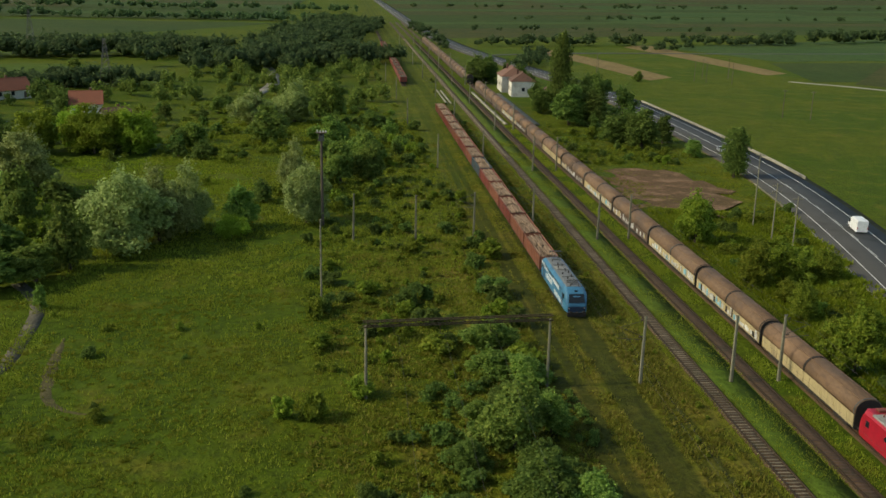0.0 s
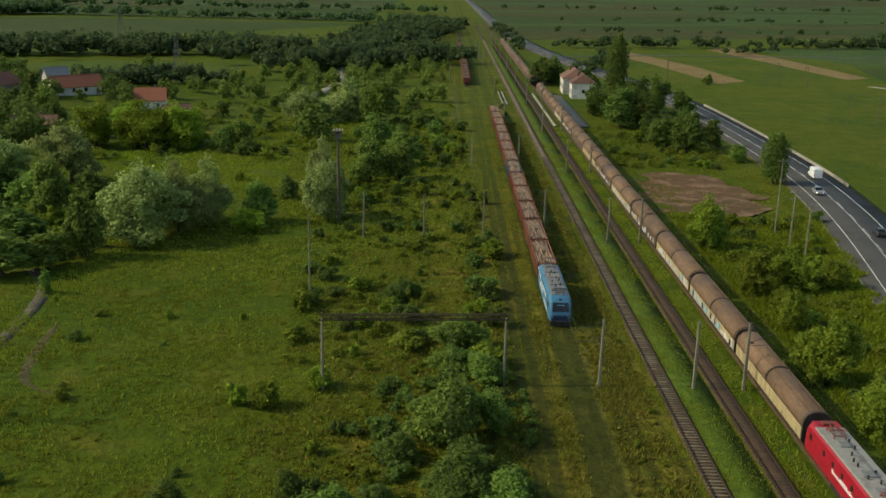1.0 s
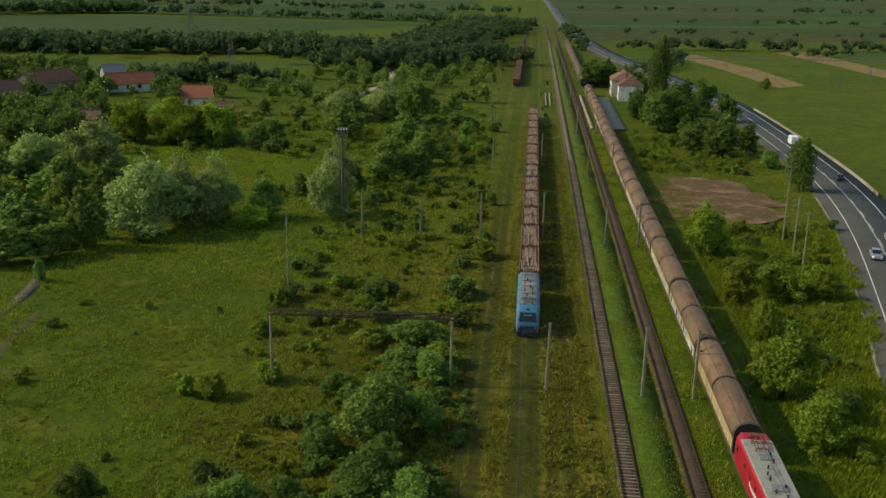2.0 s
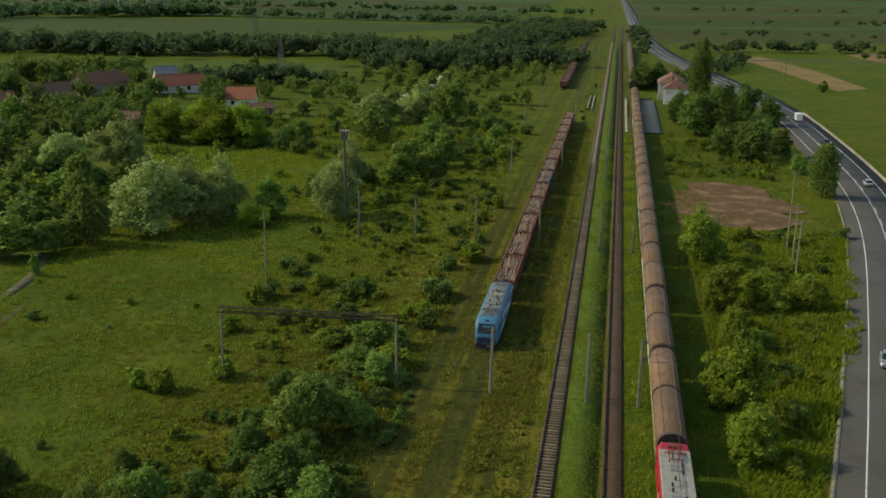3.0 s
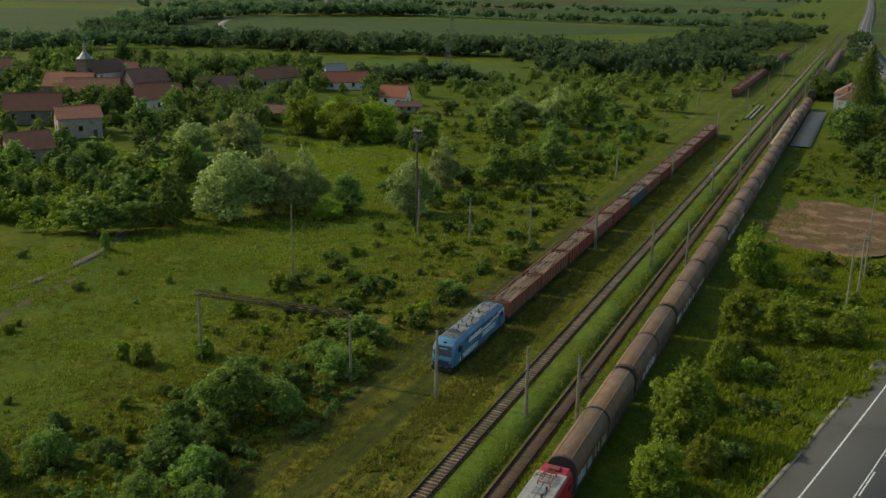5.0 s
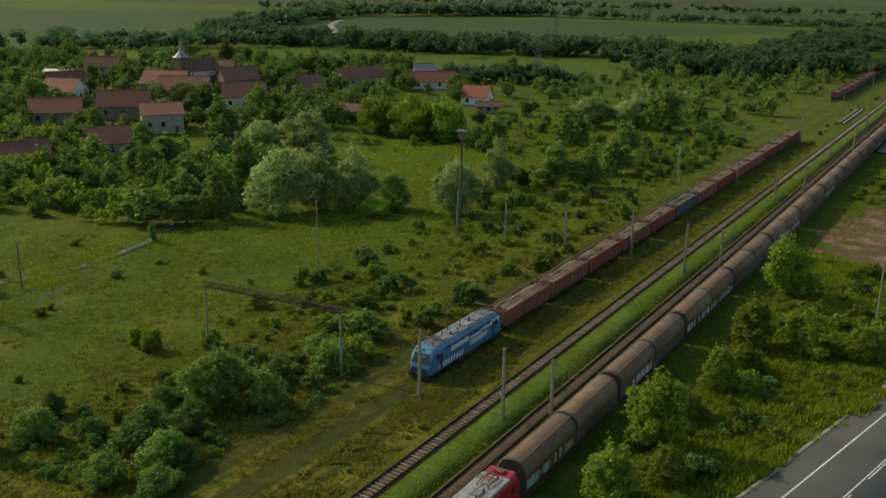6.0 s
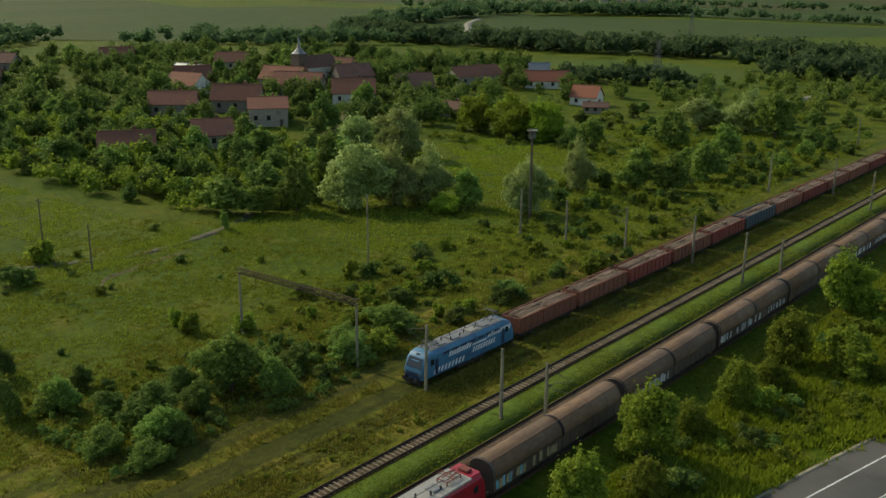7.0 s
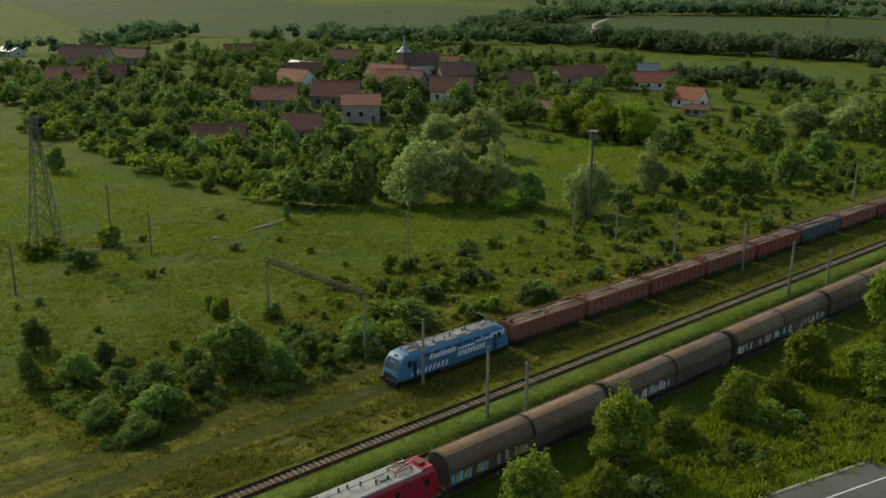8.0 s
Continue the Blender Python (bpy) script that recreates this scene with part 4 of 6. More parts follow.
for x in (3.0, 8.0, 13.5):
    bm = B()
    rod(bm, (x, 0, 7.9), (x, 0, 6.9), 0.03, 0.03, 6)
    rod(bm, (x, 0, 6.9), (x + 0.5, 0, 6.7), 0.03, 0.02, 6)
    part("hanger", bm, RUST_FRAME, gantry)


def power_pole(x, y, h, arms=1, material=WOOD_POLE, label="weathered wooden power pole with crossarm", z=None, r=0.15):
    t = thing("power_pole", label, "pole", "power poles", m=pose(x, y, 0))
    z = float(ground_height(x, y))
    bm = B()
    rod(bm, (0, 0, z - 0.3), (0, 0, h), r, r * 0.65, 8)
    part("pole", bm, material, t)
    for k in range(arms):
        bm = B()
        box(bm, -0.9, 0.9, -0.05, 0.05, h - 0.5 - 1.1 * k, h - 0.38 - 1.1 * k)
        arm = part("crossarm", bm, material, t)
        for s in (-0.8, -0.4, 0.4, 0.8):
            bm = B()
            rod(bm, (s, 0, h - 0.38 - 1.1 * k), (s, 0, h - 0.2 - 1.1 * k), 0.05, 0.035, 6)
            part("insulator", bm, CONCRETE, arm)
    return t


power_pole(-3.2, 123.8, 12.3, 0, MAST_CONCRETE, "tall slim concrete mast standing in the meadow")
for x, y, h, arms in ((73.6, 145.6, 10.3, 1), (74.9, 156.4, 10.2, 2), (75.6, 166.2, 13.8, 1), (-46.3, 93.2, 10.2, 1), (-36.5, 95.8, 7.2, 0), (-30.6, 72, 7.3, 0)):
    power_pole(x, y, h, arms, MAST_CONCRETE if x > 0 else WOOD_POLE, "concrete power pole beside the road" if x > 0 else "weathered wooden pole in the meadow")
for x, y in ((154, 306), (146, 310), (157, 427), (160, 420), (178, 440), (164, 436), (170, 415), (120, 460), (114, 434)):
    power_pole(x, y, 9.5, 1)
nest = power_pole(-4.2, 169.0, 16.6, 0, WOOD_POLE, "tall pole carrying a stork nest and a platform", None, 0.3)
bm = B()
box(bm, -0.5, 0.5, -0.5, 0.5, 15.2, 16.3, 0.05)
part("transformer_box", bm, GALV, nest)
bm = B()
rod(bm, (0, 0, 16.5), (0, 0, 16.75), 0.7, 1.1, 14)
part("nest", bm, BARK, nest, "twig nest platform")
for s in (-0.7, -0.2, 0.3, 0.8):
    bm = B()
    rod(bm, (s, 0.2, 16.75), (s, 0.2, 17.1), 0.09, 0.05, 6)
    part("insulator", bm, WHITE_PAINT, nest)


def lattice_pylon(x, y, h, label):
    t = thing("lattice_pylon", label, "pylon", m=pose(x, y, float(ground_height(x, y))))
    lv = [0, 0.16, 0.31, 0.45, 0.57, 0.68, 0.77, 0.85, 0.93, 1.0]
    wid = lambda s: 1.9 * (1 - s) ** 1.15 + 0.38
    for sx, sy in ((-1, -1), (1, -1), (1, 1), (-1, 1)):
        bm = B()
        for a, b in zip(lv, lv[1:]):
            rod(bm, (sx * wid(a), sy * wid(a), a * h), (sx * wid(b), sy * wid(b), b * h), 0.10, 0.09, 4)
        part("leg", bm, GALV, t)
    for a, b in zip(lv, lv[1:]):
        for (ax, ay), (bx, by) in (((-1, -1), (1, -1)), ((1, -1), (1, 1)), ((1, 1), (-1, 1)), ((-1, 1), (-1, -1))):
            bm = B()
            rod(bm, (ax * wid(a), ay * wid(a), a * h), (bx * wid(b), by * wid(b), b * h), 0.055, 0.055, 4)
            part("brace", bm, GALV, t)
            bm = B()
            rod(bm, (bx * wid(a), by * wid(a), a * h), (ax * wid(b), ay * wid(b), b * h), 0.055, 0.055, 4)
            part("brace", bm, GALV, t)
    for z, w in ((h * 0.99, 1.6), (h * 0.78, 2.6)):
        bm = B()
        for s in (-1, 1):
            rod(bm, (0, 0, z), (s * w * 0.2, s * w, z - 0.1), 0.06, 0.05, 4)
            rod(bm, (0, 0, z - 0.8), (s * w * 0.2, s * w, z - 0.1), 0.05, 0.04, 4)
        part("crossarm", bm, GALV, t)
    return t


lattice_pylon(-51.0, 83.9, 22.6, "steel lattice power pylon standing in the meadow")
lattice_pylon(-92.0, 383, 18, "distant steel lattice pylon before dark woods")
lattice_pylon(-190, 612, 20, "far steel lattice pylon in a field")


def wire(points, r=0.009, name="overhead_wire", label="thin overhead contact wire along the track"):
    bm = B()
    rings = [[bm.verts.new((x + dx * r, y, z + dz * r)) for dx, dz in ((1, 0), (0, 1), (-1, 0), (0, -1))] for x, y, z in points]
    for a, b in zip(rings, rings[1:]):
        for k in range(4):
            bm.faces.new((a[k], a[(k + 1) % 4], b[(k + 1) % 4], b[k]))
    return tagged(new(name, finish(bm, name, WIRE)), label, "wire", "overhead wires")


def sagging(x, y0, y1, pitch, z, sag):
    pts = []
    y = y0
    while y < y1:
        for k in range(6):
            s = k / 6
            pts.append((x, y + pitch * s, z - sag * 4 * s * (1 - s)))
        y += pitch
    return pts + [(x, y, z)]


wire(sagging(43.7, -148.9, 640, 61.3, 8.02, 0.7))
wire(sagging(52.1, -148.9, 640, 61.3, 6.82, 0.7))
wire(sagging(52.2, -148.9, 640, 61.3, 5.48, 0.04))
wire(sagging(30.3, -101.9, 590, 66, 6.82, 0.7))
wire(sagging(30.2, -101.9, 590, 66, 5.48, 0.04))
for x in (5.8, 10.8, 16.3):
    wire(sagging(x, 94.6 + (x - 2.3) * 0.0647 - 183.9, 90, 61.3, 6.72, 0.6))

# platform and its edge
platform = thing("platform", "low pale concrete station platform", "platform", "", "structure")
ribbon("slab", straight(56.2, 290, 375), -2.6, 3.0, 0.42, CONCRETE, platform, 0.42)
for y in range(290, 375, 5):
    ribbon("edge_slab", np.array([(48.9, y + 0.05), (48.9, y + 4.95)]), -0.5, 0.5, 0.4, CONCRETE, platform, 0.4)
ribbon("platform_edge", straight(36.2, 340, 385), -1.0, -0.5, 0.4, CONCRETE, None, 0.4, "low concrete platform kerb", "platform", "structure")
ribbon("platform_edge", straight(36.2, 340, 385), 0.5, 1.0, 0.4, CONCRETE, None, 0.4, "low concrete platform kerb", "platform", "structure")

# ---- buildings ----


def house(x, y, length, width, wall_h, roof_h, turn, wall, tile, label, windows=3, chimney=True, base=None, door=True, hip=0.0):
    z0 = float(ground_height(x, y)) if base is None else base
    t = thing("house", label, "house", "village houses", m=pose(x, y, z0, 0, 0, turn))
    a, b = length / 2, width / 2
    bm = B()
    if hip:
        box(bm, -a, a, -b, b, -0.5, wall_h)
    else:
        pent = [(-b, -0.5), (-b, wall_h), (0, wall_h + roof_h), (b, wall_h), (b, -0.5)]
        r = [[bm.verts.new((s * a, p, q)) for p, q in pent] for s in (-1, 1)]
        for k in range(5):
            bm.faces.new((r[0][k], r[0][(k + 1) % 5], r[1][(k + 1) % 5], r[1][k]))
        bm.faces.new(r[0])
        bm.faces.new(r[1][::-1])
    body = part("wall", bm, wall, t)
    o = 0.45
    bm = B()
    slope = roof_h / b
    ridge = a + o - hip
    for s in (-1, 1):
        top = [(-ridge, 0, wall_h + roof_h + 0.14), (ridge, 0, wall_h + roof_h + 0.14), (a + o, s * (b + o), wall_h - o * slope + 0.14), (-a - o, s * (b + o), wall_h - o * slope + 0.14)]
        vs = [bm.verts.new(p) for p in top] + [bm.verts.new((p[0], p[1], p[2] - 0.16)) for p in top]
        bm.faces.new(vs[:4])
        bm.faces.new(vs[4:])
        for k in range(4):
            bm.faces.new((vs[k], vs[(k + 1) % 4], vs[4 + (k + 1) % 4], vs[4 + k]))
    if hip:
        for s in (-1, 1):
            bm.faces.new([bm.verts.new(p) for p in ((s * ridge, 0, wall_h + roof_h + 0.14), (s * (a + o), b + o, wall_h - o * slope + 0.14), (s * (a + o), -b - o, wall_h - o * slope + 0.14))])
    roof = part("roof", bm, tile, t)
    bm = B()
    rod(bm, (-ridge, 0, wall_h + roof_h + 0.14), (ridge, 0, wall_h + roof_h + 0.14), 0.13, 0.13, 6)
    part("ridge_cap", bm, tile, roof)
    if chimney:
        bm = B()
        box(bm, a * 0.3 - 0.35, a * 0.3 + 0.35, b * 0.35 - 0.35, b * 0.35 + 0.35, wall_h + roof_h * 0.4, wall_h + roof_h + 0.9, 0.04)
        part("chimney", bm, TILE_DARK, roof)
    for s in (-1, 1):
        for k in range(windows):
            xx = -a + length * (k + 0.5) / windows
            if door and s < 0 and k == windows - 1:
                bm = B()
                box(bm, xx - 0.5, xx + 0.5, s * b - 0.05, s * b + 0.05, 0, 2.1)
                part("door", bm, WOOD_POLE, t)
                continue
            bm = B()
            box(bm, xx - 0.55, xx + 0.55, s * b - 0.04, s * b + 0.04, wall_h * 0.36, wall_h * 0.36 + 1.3)
            win = part("window", bm, GLASS_DARK, t)
            bm = B()
            box(bm, xx - 0.68, xx + 0.68, s * b - 0.09, s * b + 0.09, wall_h * 0.36 - 0.12, wall_h * 0.36)
            part("sill", bm, CONCRETE, win)
    for s in (-1, 1):
        bm = B()
        box(bm, s * a - 0.04, s * a + 0.04, -0.55, 0.55, wall_h * 0.36, wall_h * 0.36 + 1.3)
        part("window", bm, GLASS_DARK, t)
    return t


home1 = house(-82.0, 313.5, 9.5, 8.0, 3.2, 3.4, 12, WALL_WHITE, TILE_NEW, "white cottage with an orange-red tiled gable roof", 2)
home2 = house(-116.0, 338, 17.0, 8.0, 3.0, 3.4, 42, WALL_WHITE, TILE_NEW, "long white house with red roof and solar panels", 4)
bm = B()
box(bm, 2.6, 7.4, -4.2, -1.4, 4.4, 4.5)
solar = part("solar_panel", bm, SOLAR, home2, "dark blue solar panels")
solar.matrix_basis = pose(0, -0.6, 0.55, 40, 0, 0) @ pose(0, 2.8, -4.4)
home3 = house(-127, 349, 8, 7, 4.2, 3.4, 42, WALL_WHITE, METAL_ROOF, "tall white house with a pale hipped roof", 2, False)
VILLAGE = [
    (-155, 193.5, 14, 8, 3.8, 3.4, 46, WALL_GREY, TILE_RED, "long barn with weathered red tiled roof"),
    (-146, 211, 15, 9, 4.0, 4.2, 40, WALL_GREY, TILE_RED, "large plastered house with broad red tiled roof"),
    (-122, 203, 11, 9, 5.5, 2.6, 52, WALL_GREY, TILE_RED, "two-storey house with loggia and red roof"),
    (-111, 149.5, 13, 8, 3.0, 3.2, 56, WALL_GREY, TILE_RED, "low house with red roof among trees"),
    (-108, 172.5, 10, 8, 3.6, 3.4, 60, WALL_GREY, TILE_RED, "small house with hipped red roof among trees"),
    (-139, 321, 22, 9, 3.6, 3.4, 76, WALL_GREY, TILE_RED, "long farmhouse with dull red tiled roof"),
    (-133, 279, 13, 10, 3.5, 4.5, 60, WALL_GREY, TILE_DARK, "grey gabled house with old brown tiles"),
    (-135, 251, 14, 9, 4.0, 4.2, 45, WALL_WHITE, TILE_RED, "pale house with steep red roof"),
    (-158, 247, 17, 10, 4.5, 4.0, 30, WALL_GREY, TILE_RED, "brown plastered house with red roof"),
    (-176, 256, 16, 9, 4.5, 4.0, 20, WALL_GREY, TILE_RED, "village house with red roof behind trees"),
    (-165, 280, 14, 9, 4.5, 4.0, 70, WALL_GREY, TILE_DARK, "village house with dark roof"),
    (-243, 167, 9, 7, 3.2, 3.0, 50, WALL_GREY, TILE_RED, "farm building with red gable roof"),
]
VILLAGE2 = [
    (-262, 185, 13, 8, 3.2, 3.4, 50, WALL_GREY, TILE_RED, "small brown-roofed village house"),
    (-316, 197, 21, 10, 4.5, 5.2, 40, WALL_GREY, TILE_DARK, "long barn with dark red roof"),
    (-320, 218, 18, 9, 3.5, 3.6, 35, WALL_GREY, TILE_DARK, "barn with old brown tiles"),
    (-233, 255, 14, 8, 3.2, 2.6, 10, WALL_WHITE, METAL_ROOF, "white outbuilding with pale metal roof"),
    (-250, 290, 14, 9, 3.8, 3.6, 40, WALL_GREY, TILE_RED, "village house with weathered red roof"),
    (-195, 300, 15, 9, 4.0, 3.8, 25, WALL_GREY, TILE_RED, "village house with red tiled roof"),
    (-210, 240, 13, 9, 3.8, 3.6, 65, WALL_GREY, TILE_RED, "village house half hidden by trees"),
    (-192, 225, 13, 9, 3.8, 3.6, 15, WALL_WHITE, TILE_RED, "pale village house with red roof"),
    (-97, 257, 12, 5, 2.8, 1.8, 8, WALL_GREY, TILE_DARK, "low dark shed with brown roof"),
    (-70, 300, 8, 5, 2.2, 1.2, 30, WALL_GREY, TILE_DARK, "low wooden shed beside a cottage"),
    (-419, 198, 14, 8, 3.0, 1.8, 10, WALL_WHITE, METAL_ROOF, "distant white hall with metal roof"),
    (-256, 165, 13, 8, 3.6, 3.6, 46, WALL_GREY, TILE_RED, "farm building with red gable roof"),
    (-310, 270, 15, 9, 3.8, 3.6, 55, WALL_GREY, TILE_RED, "far village house with red roof"),
]
for row in VILLAGE + VILLAGE2:
    house(*row)
station = house(66, 384, 15, 10, 6.4, 3.2, 88, WALL_WHITE, TILE_DARK, "two-storey white railway station with brown hipped roof", 4, True, 0, True, 3.5)
house(67, 367, 9, 9, 6.0, 3.0, 88, WALL_WHITE, TILE_DARK, "white station wing with brown roof", 2, True, 0, False, 3.0)
house(74, 352, 6, 5, 3.0, 1.6, 88, WALL_WHITE, TILE_DARK, "small white station outbuilding", 1, False, 0, False)

church = thing("church", "village church with pointed pale metal spire", "church", m=pose(-178, 273, float(ground_height(-178, 273))))
bm = B()
box(bm, -4, 4, -8, 8, 0, 7.5)
part("nave", bm, WALL_WHITE, church)
bm = B()
for s in (-1, 1):
    vs = [bm.verts.new(p) for p in ((0, -8.4, 11.5), (0, 8.4, 11.5), (s * 4.5, 8.4, 7.2), (s * 4.5, -8.4, 7.2))]
    bm.faces.new(vs)
bm.faces.new([bm.verts.new(p) for p in ((-4, -8, 7.4), (4, -8, 7.4), (0, -8, 11.4))])
bm.faces.new([bm.verts.new(p) for p in ((-4, 8, 7.4), (4, 8, 7.4), (0, 8, 11.4))])
part("roof", bm, TILE_DARK, church)
bm = B()
box(bm, -2.2, 2.2, -10, -5.6, 0, 12.5)
part("tower", bm, WOOD_POLE, church, "dark belfry")
bm = B()
for (z0, r0), (z1, r1) in zip(((12.4, 3.0), (13.2, 1.9), (14.6, 0.7), (19.0, 0.05)), ((13.2, 1.9), (14.6, 0.7), (19.0, 0.05))):
    rod(bm, (0, -7.8, z0), (0, -7.8, z1), r0, r1, 8)
part("spire", bm, METAL_ROOF, church, "pale sheet-metal spire")
for k, (x, y, h) in enumerate(((-505, 985, 30), (-490, 1000, 30), (-466, 1020, 30), (-458, 1032, 34), (-478, 1012, 18))):
    s = thing("silo", "pale concrete grain silo in the distance", "silo", "grain silos", m=pose(x, y, 0))
    bm = B()
    rod(bm, (0, 0, 0), (0, 0, h), 5.5 if h > 20 else 3, 5.5 if h > 20 else 3, 20)
    part("shell", bm, CONCRETE, s)
    bm = B()
    rod(bm, (0, 0, h), (0, 0, h + 2), 5.6 if h > 20 else 3, 1.0, 20)
    part("cap", bm, METAL_ROOF, s)

# ---- fields of the distance ----
patch("field_green", [(-900, 560), (-330, 600), (-190, 690), (-130, 760), (-60, 900), (-300, 900), (-800, 820)], 0.05, FIELD_GREEN, "wide green field behind a belt of trees")
patch("field_pale", [(-330, 600), (-900, 560), (-1000, 470), (-560, 380), (-440, 530), (-316, 500), (-175, 560), (-130, 640), (-190, 690)], 0.06, FIELD_PALE, "pale dry-green field")
patch("field_green", [(-200, 430), (-155, 480), (-85, 470), (-70, 400), (-135, 370)], 0.05, VERGE, "bright green field among trees")
patch("field_hill", [(-900, 380), (-1500, 500), (-1400, 900), (-700, 640), (-430, 540), (-420, 380), (-560, 300)], 0.05, FIELD_GREEN, "rolling green field beyond the village")
patch("field_straw", [(114, 590), (129, 611), (146, 520), (152, 443), (137, 429), (126, 520)], 0.05, FIELD_STRAW, "strip of ripe straw-coloured field")
patch("field_straw", [(186, 646), (208, 672), (216, 560), (220, 469), (205, 459), (196, 560)], 0.05, FIELD_STRAW, "second strip of ripe straw-coloured field")
patch("field_crop", [(214, 651), (452, 788), (323, 559), (247, 541)], 0.05, FIELD_DARK, "dark green crop strip")
patch("field_crop", [(238, 530), (314, 541), (252, 432), (215, 429)], 0.05, FIELD_GREEN, "mown green strip")
patch("field_crop", [(230, 420), (300, 520), (420, 640), (620, 760), (560, 520), (330, 300)], 0.05, FIELD_PALE, "pale dry-green strip of grassland")
ribbon("road_field", smooth_line([(204, 430), (209, 423), (222, 411), (232, 396), (262, 352), (330, 250)], 8), -1.6, 1.6, 0.12, CONCRETE, None, 0.3, "pale concrete farm track across the fields", "road", "structure")
strips = random.Random(17)
CROPS = [(FIELD_DARK, "dark green crop strip on the plain"), (FIELD_PALE, "pale mown strip on the plain"), (FIELD_GREEN, "green meadow strip on the plain")]
for side_x, y, slope in ((64, 690, 0.36), (-70, 930, 0.04)):
    last = -1
    while y < 3200:
        deep = strips.uniform(0.05, 0.12) * y
        cuts = [side_x, side_x * strips.uniform(4, 6), side_x * strips.uniform(10, 14), side_x * 40]
        for x0, x1 in zip(cuts, cuts[1:]):
            kind = strips.choices((0, 1, 2), (3, 4, 4))[0]
            if kind == last:
                kind = (kind + 1) % 3
            last = kind
            paint, words = CROPS[kind]
            low, top = y + abs(x0) * slope, y + abs(x1) * slope
            patch("field_strip", [(x0, low), (x1, top), (x1 * 1.02, top + deep * 0.96), (x0 * 1.01, low + deep * 0.96)], 0.04, paint, words)
        y += deep
trail = smooth_line([(-49, 84), (-43, 95), (-39.0, 104), (-39.2, 110), (-39.6, 116), (-40.2, 122), (-42.2, 128.4), (-47, 136)], 3)
ribbon("path_meadow", trail, -1.0, 0.9, 0.02, PATH_DARK, None, 0.3, "worn grey track through the meadow", "path", "structure", True)


def bare_trail(line, seed):
    """Trodden soil of uneven width that follows the ground."""
    rng = np.random.default_rng(seed)
    line = np.asarray(line, float)
    tang = np.gradient(line, axis=0)
    tang /= np.linalg.norm(tang, axis=1)[:, None]
    side = np.stack([tang[:, 1], -tang[:, 0]], 1)
    taper = np.sin(np.linspace(0.1, math.pi - 0.1, len(line)))[:, None]
    rows = []
    for s in (-1, -0.4, 0.4, 1):
        w = (0.75 + 0.7 * rng.uniform(size=(len(line), 1))) * taper * s
        q = line + side * w
        rows.append(np.c_[q, ground_height(q[:, 0], q[:, 1]) + (0.05 if abs(s) < 1 else -0.06)])
    n = len(line)
    v = np.concatenate(rows)
    i = np.arange(n - 1)
    f = np.concatenate([np.stack([i + k * n, i + (k + 1) * n, i + 1 + (k + 1) * n, i + 1 + k * n], 1) for k in range(3)])
    ob = new("path_trodden", mesh_from("path_trodden", v, f, PATH_SOIL))
    return tagged(ob, "bare trodden earth trail in meadow grass", "path", "", "structure")


bare_trail(smooth_line([(-34.5, 114), (-33.8, 108), (-33.0, 102), (-31.5, 96), (-28.5, 92.5), (-25.5, 91.5)], 1.2), 3)
lane = smooth_line([(-88, 190), (-100, 205), (-125, 240), (-150, 270), (-190, 330)], 8)
ribbon("road_village", lane, -2.2, 2.2, 0.06, PATH_SOIL, None, 0.5, "pale village lane between houses", "road", "structure", True)
ribbon("road_village", smooth_line([(-60, 560), (-38, 470), (-30, 400), (-36, 350)], 8), -2.5, 2.5, 0.1, CONCRETE, None, 0.3, "pale lane among trees", "road", "structure")
ribbon("road_far", smooth_line([(-330, 505), (-360, 590), (-430, 680), (-480, 760)], 8), -3, 3, 0.15, CONCRETE, None, 0.3, "pale farm road between fields", "road", "structure")

# ---- vehicles on the road ----


def wheels(t, xs, ys, r=0.32):
    for x in (-xs, xs):
        for y in ys:
            bm = B()
            rod(bm, (x - 0.1, y, r), (x + 0.1, y, r), r, r, 14)
            w = part("wheel", bm, TYRE, t)
            bm = B()
            rod(bm, (x - 0.11, y, r), (x + 0.11, y, r), r * 0.6, r * 0.6, 10)
            part("rim", bm, GALV, w)


